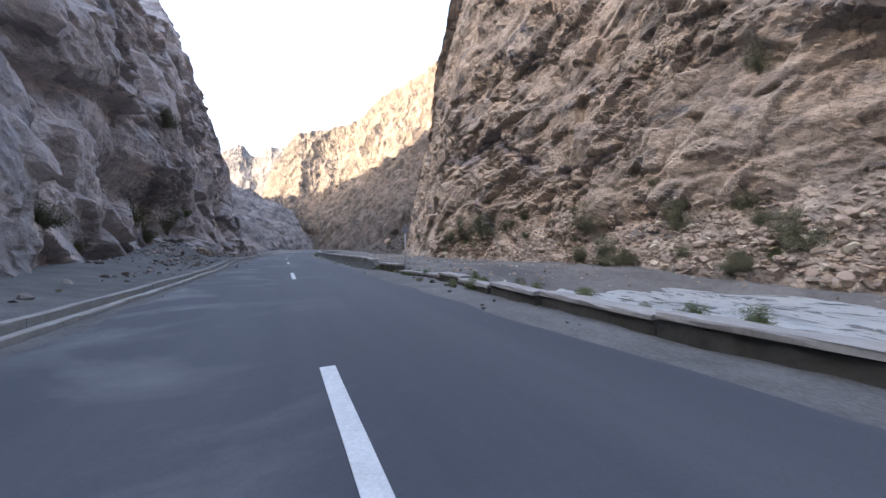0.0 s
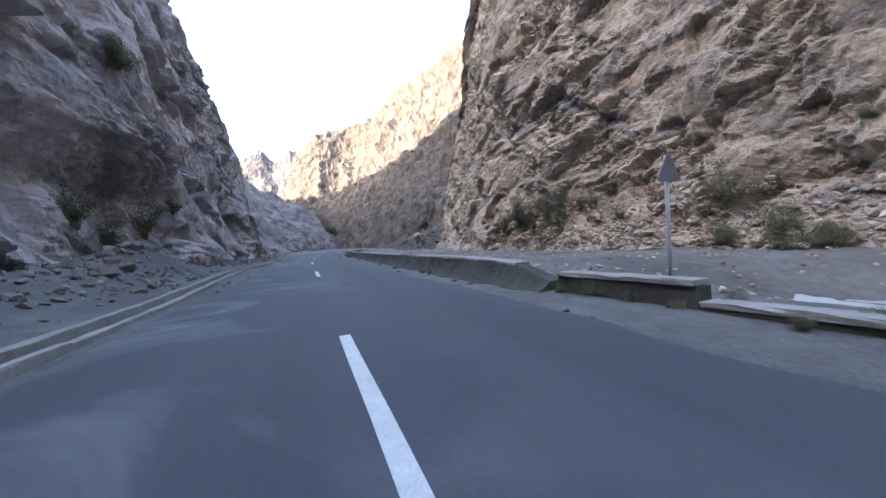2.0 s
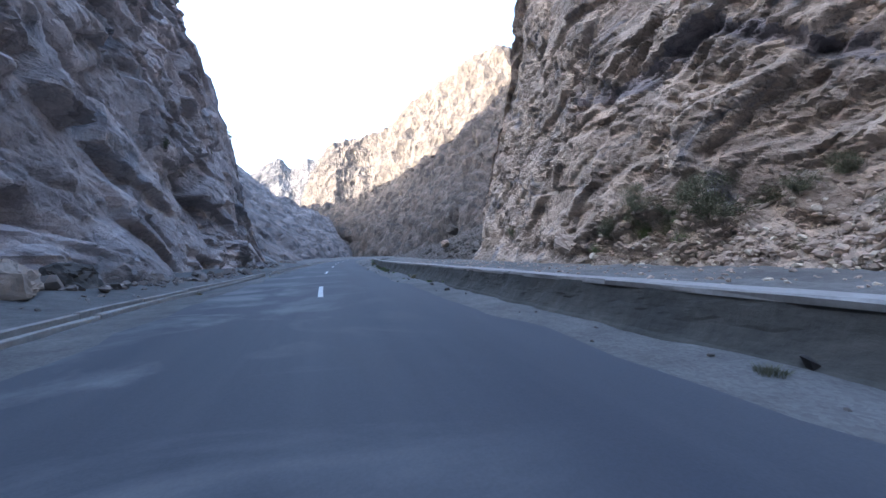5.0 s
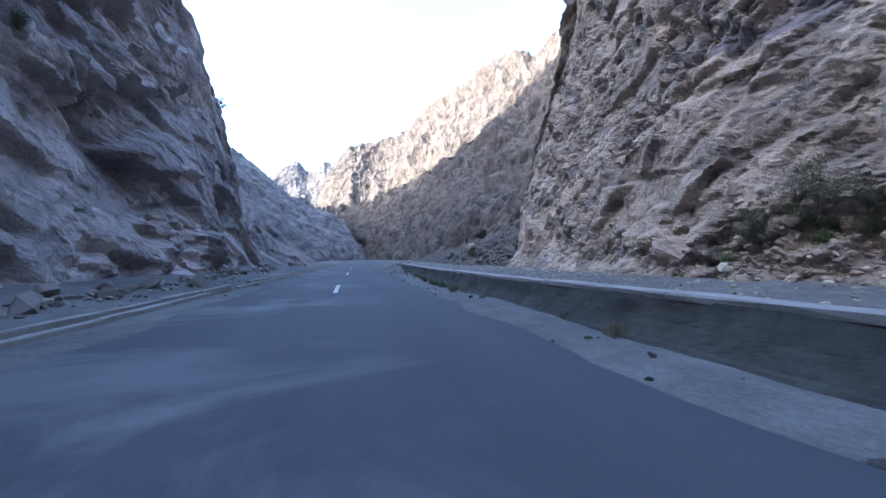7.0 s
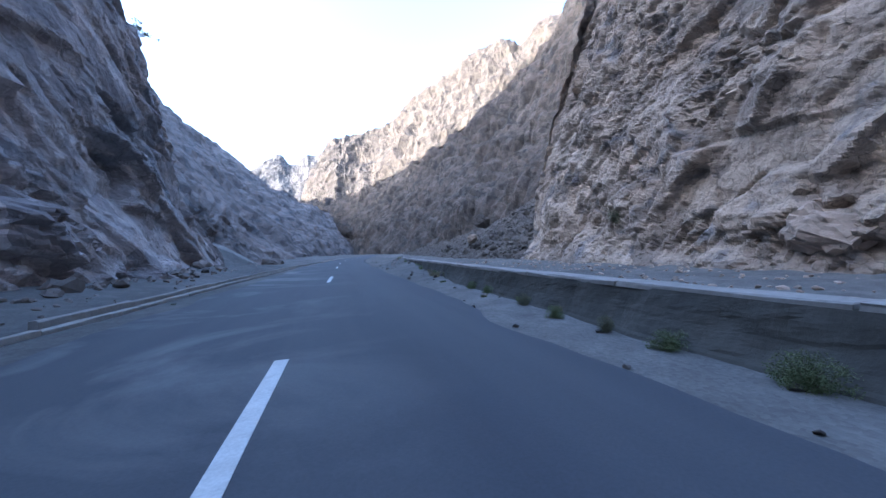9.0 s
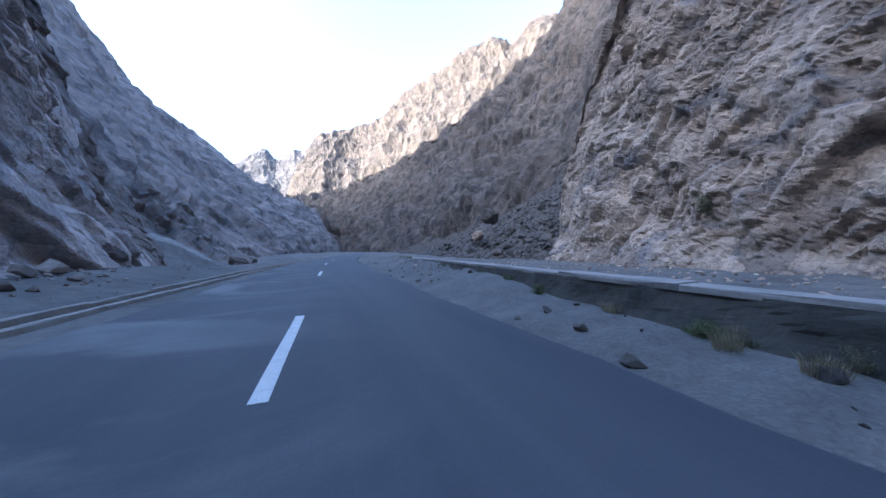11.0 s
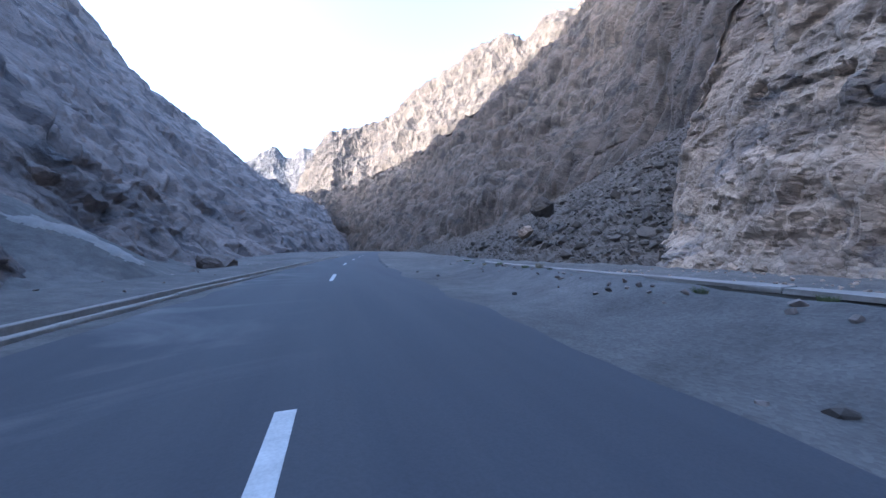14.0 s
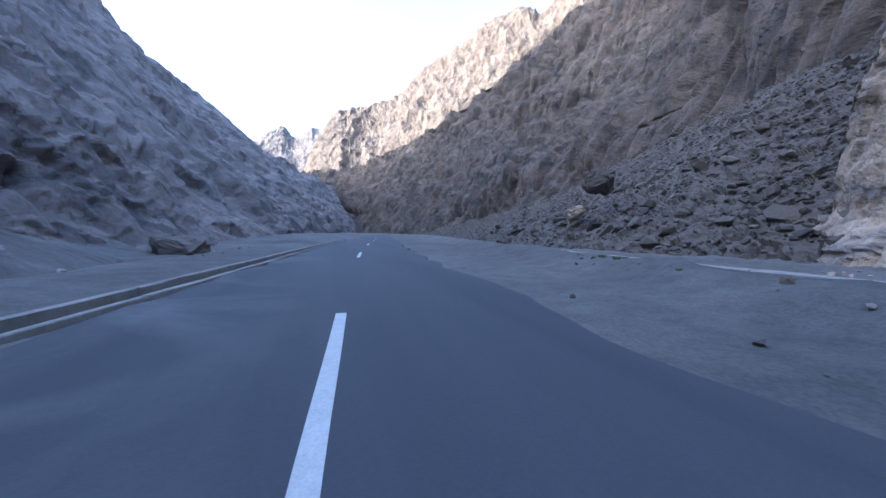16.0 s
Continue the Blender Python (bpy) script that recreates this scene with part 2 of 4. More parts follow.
STONE = stone_material("grey_stone", (0.112, 0.101, 0.09), (0.044, 0.04, 0.036))
STONE_TAN = stone_material("tan_stone", (0.43, 0.345, 0.275), (0.25, 0.2, 0.16))
STONE_BROWN = stone_material("brown_stone", (0.25, 0.215, 0.19), (0.15, 0.128, 0.113))


def ground_material():
    m, nt, b = material("gravel_ground")
    pos = coords(nt)
    big = noise_tex(nt, pos, 0.12, 5, 0.6)
    mid = noise_tex(nt, pos, 1.3, 7, 0.7)
    peb = add(nt, "ShaderNodeTexVoronoi", Scale=26.0)
    nt.links.new(pos, peb.inputs["Vector"])
    col = mix(nt, ramp(nt, big, [(0.35, (0, 0, 0)), (0.65, (1, 1, 1))]), (0.125, 0.121, 0.114), (0.195, 0.186, 0.174))
    col = mix(nt, 0.85, col, ramp(nt, mid, [(0.3, (0.55, 0.55, 0.55)), (0.7, (1.05, 1.05, 1.05))]), 'MULTIPLY')
    grey = nt.nodes.new("ShaderNodeRGBToBW")
    nt.links.new(peb.outputs["Color"], grey.inputs[0])
    col = mix(nt, 0.4, col, ramp(nt, grey.outputs[0], [(0.2, (0.55, 0.55, 0.55)), (0.8, (1.1, 1.1, 1.1))]), 'MULTIPLY')
    nt.links.new(col, b.inputs["Base Color"])
    b.inputs["Roughness"].default_value = 0.95
    b.inputs["Specular IOR Level"].default_value = 0.15
    bump(nt, b, [(mid, 0.5, 0.12), (peb.outputs["Distance"], 0.4, 0.015)])
    return m


GROUND = ground_material()


def asphalt_material():
    m, nt, b = material("worn_asphalt")
    pos = coords(nt)
    lane = coords(nt, (1.0, 0.07, 1.0))
    wide = noise_tex(nt, lane, 0.7, 5, 0.6, 0.3)
    patch = noise_tex(nt, coords(nt, (0.4, 0.5, 1)), 0.55, 6, 0.58, 1.6)
    grit = noise_tex(nt, pos, 45.0, 3, 0.6)
    # blue cast of the windscreen's reflection is mixed into both asphalt colours
    col = mix(nt, ramp(nt, wide, [(0.3, (0, 0, 0)), (0.7, (1, 1, 1))]), (0.045, 0.049, 0.059), (0.07, 0.074, 0.082))
    dust = ramp(nt, patch, [(0.5, (0, 0, 0)), (0.66, (0.7, 0.7, 0.7))])
    # drifted dust lies along the left half of the carriageway
    sep = nt.nodes.new("ShaderNodeSeparateXYZ")
    nt.links.new(pos, sep.inputs[0])
    side = nt.nodes.new("ShaderNodeMapRange")
    side.inputs["From Min"].default_value = 1.6
    side.inputs["From Max"].default_value = -2.2
    nt.links.new(sep.outputs[0], side.inputs["Value"])
    fac = nt.nodes.new("ShaderNodeMath")
    fac.operation = 'MULTIPLY'
    nt.links.new(dust, fac.inputs[0])
    nt.links.new(side.outputs[0], fac.inputs[1])
    col = mix(nt, fac.outputs[0], col, (0.19, 0.189, 0.186))
    col = mix(nt, 0.5, col, ramp(nt, grit, [(0.3, (0.7, 0.7, 0.7)), (0.7, (1, 1, 1))]), 'MULTIPLY')
    nt.links.new(col, b.inputs["Base Color"])
    b.inputs["Roughness"].default_value = 0.82
    b.inputs["Specular IOR Level"].default_value = 0.35
    bump(nt, b, [(grit, 0.35, 0.008)])
    return m


ASPHALT = asphalt_material()


def plain_material(name, a, b_, scale=2.0, rough=0.9, relief=0.03, spec=0.2):
    m, nt, b = material(name)
    n = noise_tex(nt, coords(nt), scale, 8, 0.7, 0.5)
    f = noise_tex(nt, coords(nt), scale * 9, 4, 0.6)
    col = mix(nt, ramp(nt, n, [(0.32, (0, 0, 0)), (0.68, (1, 1, 1))]), a, b_)
    col = mix(nt, 0.5, col, ramp(nt, f, [(0.3, (0.65, 0.65, 0.65)), (0.65, (1, 1, 1))]), 'MULTIPLY')
    nt.links.new(col, b.inputs["Base Color"])
    b.inputs["Roughness"].default_value = rough
    b.inputs["Specular IOR Level"].default_value = spec
    bump(nt, b, [(n, 0.4, relief), (f, 0.3, relief * 0.3)])
    return m


PAINT = plain_material("road_paint", (0.6, 0.6, 0.58), (0.46, 0.46, 0.445), 5.0, 0.7, 0.004)
CONCRETE = plain_material("weathered_concrete", (0.35, 0.33, 0.302), (0.24, 0.224, 0.203), 1.5)
DUST = plain_material("pale_dust", (0.3, 0.287, 0.27), (0.22, 0.21, 0.196), 1.2, 0.95, 0.03)
# stains, and the shade of the wall's side, put into one dark colour
MASONRY = plain_material("stained_shaded_masonry", (0.05, 0.049, 0.043), (0.1, 0.095, 0.081), 1.1, 0.95, 0.08)
GALV = plain_material("galvanised_steel", (0.4, 0.4, 0.41), (0.3, 0.3, 0.31), 6.0, 0.5, 0.002, 0.5)
SIGN_BACK = plain_material("sign_back_grey", (0.2, 0.2, 0.22), (0.15, 0.15, 0.165), 6.0, 0.5, 0.002, 0.5)
WOOD = plain_material("dry_twig", (0.17, 0.135, 0.1), (0.1, 0.08, 0.06), 8.0, 0.9, 0.004)


def leaf_material(name, a, b_):
    m, nt, b = material(name)
    geo = nt.nodes.new("ShaderNodeNewGeometry")
    col = ramp(nt, geo.outputs["Random Per Island"], [(0.0, a), (1.0, b_)])
    nt.links.new(col, b.inputs["Base Color"])
    b.inputs["Roughness"].default_value = 0.8
    b.inputs["Specular IOR Level"].default_value = 0.15
    return m


LEAF = leaf_material("olive_leaf", (0.1, 0.105, 0.065), (0.17, 0.165, 0.105))
LEAF_GREEN = leaf_material("green_leaf", (0.09, 0.12, 0.055), (0.16, 0.18, 0.085))
LEAF_DRY = leaf_material("dry_grass", (0.2, 0.175, 0.11), (0.32, 0.28, 0.18))


def water_material():
    m, nt, b = material("white_water")
    lane = coords(nt, (1.0, 0.35, 1.0))
    n = noise_tex(nt, lane, 0.9, 8, 0.7, 1.5)
    f = noise_tex(nt, lane, 4.0, 6, 0.7, 0.8)
    col = mix(nt, ramp(nt, n, [(0.36, (0, 0, 0)), (0.55, (1, 1, 1))]), (0.12, 0.136, 0.132), (0.38, 0.395, 0.388))
    nt.links.new(col, b.inputs["Base Color"])
    nt.links.new(ramp(nt, n, [(0.4, (0.15, 0.15, 0.15)), (0.6, (0.7, 0.7, 0.7))]), b.inputs["Roughness"])
    bump(nt, b, [(n, 0.8, 0.25), (f, 0.6, 0.06)])
    return m


WATER = water_material()

# ---- plan: lines along the valley, as x over y ----
ROAD_MID = [(-60, 0.4), (-20, 0.6), (0, 0.4), (15, 0.12), (32, -0.2), (50, -0.5), (62, -0.3), (75, 0.3), (90, 0.95), (103, 1.6), (120, 3.2),
            (150, 7.5), (200, 15), (260, 26), (330, 42), (420, 66)]
GUTTER = [(-60, -3.6), (0, -3.7), (12, -3.8), (27, -4.35), (34, -5.0), (42, -5.5), (57, -5.1), (70, -4.6), (89.3, -3.5), (101.3, -2.6), (109.3, -1.6), (121, -0.3),
          (150, 3.4), (200, 10.6), (260, 21.5)]
WALL = [(16, 4.95), (20, 4.8), (30, 4.5), (45, 4.55), (62, 4.75), (72, 5.3), (80, 6.0), (90, 7.6), (105, 10.3), (120, 13.5), (150, 20), (200, 31)]


def road_mid(y):
    return curve_at(ROAD_MID, y)


# ---- ground ----
def axis(parts):
    out = [np.arange(a, b, s) for a, b, s in parts]
    return np.concatenate(out)


gx = np.concatenate([-np.geomspace(4500, 22, 24), axis([(-20, -6, 0.5), (-6, 14, 0.25), (14, 46, 0.6)]), np.geomspace(47, 4500, 26)])
gy = np.concatenate([-np.geomspace(4500, 32, 16), axis([(-30, 130, 0.5), (130, 300, 2.0)]), np.geomspace(302, 4500, 30)])
GX, GY = np.meshgrid(gx, gy, indexing="ij")
fx, fy = GX.ravel(), GY.ravel()


def smooth_step(a, b, x):
    t = np.clip((x - a) / (b - a), 0, 1)
    return t * t * (3 - 2 * t)


def ground_height(x, y):
    mid = road_mid(y)
    p = np.stack([x, y, np.zeros_like(x)], 1)
    rough = 0.10 * fbm(p / 2.3, 4, 3) + 0.04 * fbm(p / 0.5, 2, 9)
    gut = curve_at(GUTTER, np.clip(y, -60, 260))
    left = smooth_step(gut - 0.6, gut - 5.0, x)
    z = -0.06 + left * (0.55 + 0.5 * rough)
    z -= 1.5 * smooth_step(93, 106, y) * (1 - smooth_step(150, 190, y)) * smooth_step(gut - 1.6, gut - 9.0, x)
    mound = np.exp(-((x + 9.3) / 2.2) ** 2 - ((y - 37) / 6.0) ** 2) * 1.5 + np.exp(-((x + 7.4) / 1.5) ** 2 - ((y - 28) / 4.5) ** 2) * 1.0
    z += mound * (1 + 0.9 * rough) * left
    z -= 0.3 * np.exp(-((x - gut) / 0.2) ** 4)
    wall = curve_at(WALL, np.clip(y, 20, 200))
    z += 0.46 * smooth_step(66, 82, y) * smooth_step(wall - 2.8, wall - 0.4, x) * (1 + 1.2 * rough) * (x < wall)
    edge = np.where(y < 21, 6.2, curve_at(WALL, np.clip(y, 20, 200)) + 0.5)
    drop = smooth_step(edge + 0.1, np.where(y < 21, edge + 6.0, edge + 3.0), x)
    terrace = smooth_step(18, 34, y + 0.35 * (x - 12))
    low = -1.75 * (1 - terrace) - 0.75 * terrace
    z += drop * (low + rough * 1.6)
    chan = smooth_step(15.5, 20.5, x) * (1 - smooth_step(30.5, 34, x)) * (1 - terrace)
    z -= chan * 1.9
    shoulder = smooth_step(3.2, 4.5, x - mid) * (1 - drop)
    z += shoulder * (rough * 0.45 + 0.03)
    far = smooth_step(300, 1500, np.hypot(x, y))
    return z * (1 - far) - 6.0 * far


ground = put_mesh("ground", grid_mesh("ground", np.stack([fx, fy, ground_height(fx, fy)], 1), len(gx), len(gy), smooth=True), GROUND)
tagged(ground, "grey stony gravel ground of a narrow canyon floor", "ground", kind="structure")

# ---- river ----
wx, wy = np.arange(9.0, 46.0, 0.5), np.arange(-70.0, 45.0, 0.6)
WX, WY = np.meshgrid(wx, wy, indexing="ij")
wp = np.stack([WX.ravel(), WY.ravel(), np.zeros(WX.size)], 1)
wp[:, 2] = -2.35 + 0.22 * fbm(wp / np.array([1.6, 3.0, 1]), 4, 71)
river = put_mesh("water", grid_mesh("water", wp, len(wx), len(wy), smooth=True), WATER)
tagged(river, "foaming white mountain river between gravel banks", "river", kind="structure")

# ---- road ----
ry = np.concatenate([np.arange(-60, 140, 0.5), np.arange(140, 421, 2.0)])
ru = np.array([-3.25, -3.2, -2.4, -1.2, 0, 1.2, 2.4, 3.2, 3.25])
RY, RU = np.meshgrid(ry, ru, indexing="ij")
jag = 0.18 * fbm(np.stack([RY.ravel() / 1.7, np.sign(RU.ravel()) * 9, np.zeros(RY.size)], 1), 3, 17)
rx = road_mid(RY.ravel()) + RU.ravel() + np.where(np.abs(RU.ravel()) > 3, jag, 0)
rx = np.where(RU.ravel() < -3, np.maximum(rx, curve_at(GUTTER, np.clip(RY.ravel(), -60, 260)) + 0.35), rx)
rz = np.where(np.abs(RU.ravel()) > 3.22, -0.10, 0.012 - 0.003 * np.abs(RU.ravel()))
road = put_mesh("road", grid_mesh("road", np.stack([rx, RY.ravel(), rz], 1), len(ry), len(ru), flip=True, smooth=False), ASPHALT)
tagged(road, "worn grey asphalt road with drifts of pale dust", "road", kind="structure")


def strip_points(y0, y1, half, z, n):
    ys = np.linspace(y0, y1, n)
    mid = road_mid(ys)
    return ys, mid - half, mid + half, z


for k in range(-3, 11):
    y0 = 14.45 + 14.65 * k
    ys, xl, xr, z = strip_points(y0, y0 + 3.75, 0.075, 0.018, 9)
    wob = 0.004 * np.sin(ys * 1.7 + k)
    top = [(a + w, y, z) for a, y, w in zip(xl, ys, wob)] + [(b + w, y, z) for b, y, w in zip(xr, ys, wob)]
    low = [(x, y, 0.004) for x, y, _ in top]
    n = len(ys)
    quads = [(i, n + i, n + i + 1, i + 1) for i in range(n - 1)]
    m = 2 * n
    quads += [(i, i + 1, m + i + 1, m + i) for i in range(n - 1)] + [(n + i + 1, n + i, m + n + i, m + n + i + 1) for i in range(n - 1)]
    quads += [(n, 0, m, m + n), (n - 1, 2 * n - 1, m + 2 * n - 1, m + n - 1)]
    put_mesh("lane_dash", raw_mesh("lane_dash", top + low, quads), PAINT, road, "white painted centre line dash")

# ---- cliffs beside the road ----
CLIFF_RIGHT = [(-90, 46), (-40, 43), (0, 41), (20, 38.6), (40, 36.6), (50, 35), (60, 33.4), (70, 31), (80, 32), (95, 33.4), (106, 35.6), (113, 38.0)]


SEAM = [(28, 15), (34.8, 13.9), (39.6, 13.7), (43.6, 12.9), (46.5, 15.1), (49.8, 17.9), (53, 21), (56.3, 23.2), (61.4, 21.2), (69, 21.7), (76, 24)]


def cliff_right():
    ys = np.concatenate([np.arange(-90, -6, 1.2), np.arange(-6, 113, 0.22)])
    line = [(float(curve_at(CLIFF_RIGHT, y)), y) for y in ys]
    n = 40
    for i in range(1, n + 1):                      # the end of the spur turns away from the road
        a = i / n * radians(80)
        line.append((38.0 + 5 * (1 - math.cos(a)) + max(0, i - 25) * 0.2, 113 + 6 * math.sin(a)))
    for i in range(1, 70):
        line.append((line[-1][0] + 0.7, line[-1][1] + 0.12))
    line = np.array(line)
    zs = np.concatenate([np.arange(-4, 40, 0.22), np.arange(40, 78, 0.5), np.arange(78, 106, 2.5)])
    tan = np.gradient(line, axis=0)
    nrm = np.stack([tan[:, 1], -tan[:, 0]], 1)
    nrm /= np.linalg.norm(nrm, axis=1, keepdims=True)
    lean = np.interp(zs, [-4, 2, 20, 60, 84, 106], [-1.2, 0.3, 3.4, 10.5, 18.0, 60.0])
    pts = np.empty((len(line), len(zs), 3))
    pts[:, :, :2] = line[:, None, :] + nrm[:, None, :] * lean[None, :, None]
    pts[:, :, 1] -= 7.0 * smooth_step(90, 113, line[:, 1])[:, None] * smooth_step(12, 45, zs)[None, :]
    pts[:, :, 2] = zs[None, :]
    level_off(pts, nrm, curve_at([(-90, 40), (35, 46), (60, 60), (80, 80), (95, 95), (130, 100)], line[:, 1]))
    flat = pts.reshape(-1, 3)
    nr = np.repeat(nrm[:, None, :], len(zs), 1).reshape(-1, 2)
    flat = flat.copy()
    # a debris ramp leans on the foot of the wall
    ramp_h = 6.0 + 4.5 * fbm(np.stack([flat[:, 1] / 17, flat[:, 1] * 0, flat[:, 1] * 0], 1), 2, 141)
    ramp_h *= smooth_step(64, 40, flat[:, 1]) + 0.25 * smooth_step(60, 70, flat[:, 1])
    ramp_h += 1.6 * fbm(np.stack([flat[:, 1] / 4, flat[:, 1] * 0, flat[:, 1] * 0], 1), 3, 145)
    fill = np.clip(ramp_h - flat[:, 2], 0, 9) * 0.5
    flat[:, :2] -= nr * fill[:, None]
    d, small = rock_relief(flat, 1.4, 0.85, 0.25, 100, (0.9, 0.9, 1.15), 0.45, 0.3)
    # the end of the spur is massive, with tall upright joints
    bulk = smooth_step(74, 90, flat[:, 1])
    tall = flat + 0.8 * np.stack([fbm(flat / 5.0, 2, 161), fbm(flat / 5.0, 2, 163), fbm(flat / 5.0, 2, 165)], 1)
    d = d * (1 - 0.75 * bulk) + bulk * (0.9 * facets(tall / np.array([4.4, 4.4, 7.5]), 171, 2.8, 0.15, 0.7) + 0.42 * facets(tall / np.array([1.9, 1.9, 2.9]), 173, 2.8, 0.15, 0.7))
    small = small * (1 - 0.4 * bulk) + bulk * (0.2 * facets(tall / np.array([0.9, 0.9, 1.2]), 177, 2.6, 0.2, 0.8) + 0.09 * facets(tall / 0.5, 179, 2.0, 0.2))
    end = 1 - 0.65 * smooth_step(104, 113, flat[:, 1])
    d, small = d * end, small * (0.4 + 0.6 * end)
    loose = 0.5 * fbm(flat / 4.0, 3, 151) + 0.34 * facets(flat / 1.3, 155, 0.9, 0.8) + 0.2 * facets(flat / 0.6, 157, 0.9, 0.8)
    w = smooth_step(0.0, 0.8, fill)
    d = soften(d * (1 - w), len(line), len(zs), 1) + small * (1 - w) + loose * w
    # a ragged dark seam runs down across the wall
    gap = flat[:, 2] - curve_at(SEAM, flat[:, 1]) + 1.1 * fbm(flat / 3.0, 3, 181)
    inside = smooth_step(30, 37, flat[:, 1]) * smooth_step(74, 64, flat[:, 1])
    inside *= 0.15 + 1.7 * smooth_step(-0.35, 0.5, fbm(flat / 4.5, 3, 187))
    d -= 0.8 * np.exp(-(gap / 1.2) ** 2) * inside
    flat[:, :2] -= nr * d[:, None]
    me = grid_mesh("cliff_right", flat, len(line), len(zs), flip=False)
    me.materials.append(ROCK_RIGHT)
    me.materials.append(ROCK_SEAM)
    dark = ((np.abs(gap + 0.5 * fbm(flat / 0.8, 2, 185)) < 0.9 * inside)).reshape(len(line), len(zs))[:-1, :-1].ravel()
    me.polygons.foreach_set("material_index", dark.astype(np.int32))
    return put_mesh("cliff_right", me, None)


tagged(cliff_right(), "towering tan and grey broken rock cliff across the river", "cliff", kind="structure")

CLIFF_LEFT = [(-70, -10), (-30, -9), (0, -8.2), (14, -7.2), (22, -7.6), (29, -9.0), (36, -11.0), (43, -11.6), (48.5, -9.8), (54, -8.9), (65, -8.6), (76, -8.7), (86, -9.2), (95, -9.9), (104, -11.6), (110, -13.0)]
LEFT_EVEN = [(-70, -10), (-30, -9), (0, -8.2), (14, -7.4), (22, -7.6), (32, -8.3), (43, -8.6), (54, -8.7), (65, -8.6), (76, -8.7), (86, -9.2), (95, -9.9), (104, -11.6), (110, -13.0)]


def cliff_left():
    ys = np.concatenate([np.arange(-70, 2, 0.8), np.arange(2, 96, 0.15), np.arange(96, 110, 0.2)])
    low = [(float(curve_at(CLIFF_LEFT, y)), y) for y in ys]
    high = [(float(curve_at(LEFT_EVEN, y)), y) for y in ys]
    for i in range(1, 60):
        a = i / 60 * radians(75)
        q = (-13.0 - 9 * (1 - math.cos(a)), 110 + 8.0 * math.sin(a))
        low.append(q)
        high.append(q)
    for i in range(1, 60):
        q = (low[-1][0] - 0.5, low[-1][1] + 0.13)
        low.append(q)
        high.append(q)
    low, high = np.array(low), np.array(high)
    tan = np.gradient(high, axis=0)
    nrm = np.stack([-tan[:, 1], tan[:, 0]], 1)
    nrm /= np.linalg.norm(nrm, axis=1, keepdims=True)
    zs = np.concatenate([np.arange(-0.8, 30, 0.15), np.arange(30, 64, 0.5), np.arange(64, 100, 3.0)])
    lean = np.interp(zs, [-0.8, 3, 8, 17, 27, 40, 50, 62, 100], [0, 1.0, 2.0, 3.3, 6.0, 10.8, 15, 21, 75])
    laid = np.interp(zs, [-0.8, 0, 8, 24, 40, 60, 100], [-0.5, 0, 4.6, 9.5, 19, 36, 80])
    back = smooth_step(78, 108, high[:, 1])[:, None]
    lean = lean[None, :] * (1 - back) + laid[None, :] * back      # the cliff lies back towards its end
    w = smooth_step(5.5, 8.5, zs)[None, :, None]
    pts = np.empty((len(low), len(zs), 3))
    pts[:, :, :2] = low[:, None, :] * (1 - w) + high[:, None, :] * w + nrm[:, None, :] * lean[:, :, None]
    pts[:, :, 2] = zs[None, :]
    level_off(pts, nrm, curve_at([(-70, 22), (40, 25), (60, 34), (75, 46), (90, 52), (130, 50)], high[:, 1]))
    flat = pts.reshape(-1, 3)
    d, small = rock_relief(flat, 0.8, 0.8, 0.22, 200, (1.0, 0.7, 1.25), 0.55, 0.7)
    calm = (1 - 0.4 * np.exp(-((flat[:, 1] - 87) / 9.0) ** 2)) * (1 - 0.55 * smooth_step(96, 110, flat[:, 1]))
    d = (soften(d, len(low), len(zs), 1) + small) * calm
    nr = np.repeat(nrm[:, None, :], len(zs), 1).reshape(-1, 2)
    d += 0.6 * np.exp(-((flat[:, 1] - 95) / 7.0) ** 2) * smooth_step(5, 15, flat[:, 2])      # a shoulder under the skyline
    flat = flat.copy()
    flat[:, :2] -= nr * d[:, None]
    me = grid_mesh("cliff_left", flat, len(low), len(zs), flip=True)
    me.materials.append(ROCK_LEFT)
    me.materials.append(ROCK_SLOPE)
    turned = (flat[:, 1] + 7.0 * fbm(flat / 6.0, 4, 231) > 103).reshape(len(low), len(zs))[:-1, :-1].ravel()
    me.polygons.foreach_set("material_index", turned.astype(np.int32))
    return put_mesh("cliff_left", me, None)


tagged(cliff_left(), "steep grey brown jointed rock cliff close to the road", "cliff", kind="structure")

# ---- hillside beyond, on the other side of the bend ----
LEFT_FOOT = [(-13, 89, -1.5), (-13.5, 112, -3), (-11.0, 146, -3), (-6, 200, -1), (4, 270, -1), (10, 350, -1), (16, 430, -5), (75, 575, -10)]
LEFT_LOW = [(-20, 95, 14), (-21, 118, 11), (-25, 156, 13), (-24, 212, 18), (-14, 285, 20), (-8, 366, 20), (2, 445, 19), (70, 600, 15)]
LEFT_TOP = [(-110, 140, 160), (-120, 215, 147), (-115, 280, 134), (-98, 320, 102), (-82, 385, 95), (-70, 440, 86), (-22, 530, 70), (60, 700, 54)]


def between(a, b, f, sag):
    return [tuple(p + (q - p) * f - (sag if i == 2 else 0) for i, (p, q) in enumerate(zip(u, v))) for u, v in zip(a, b)]


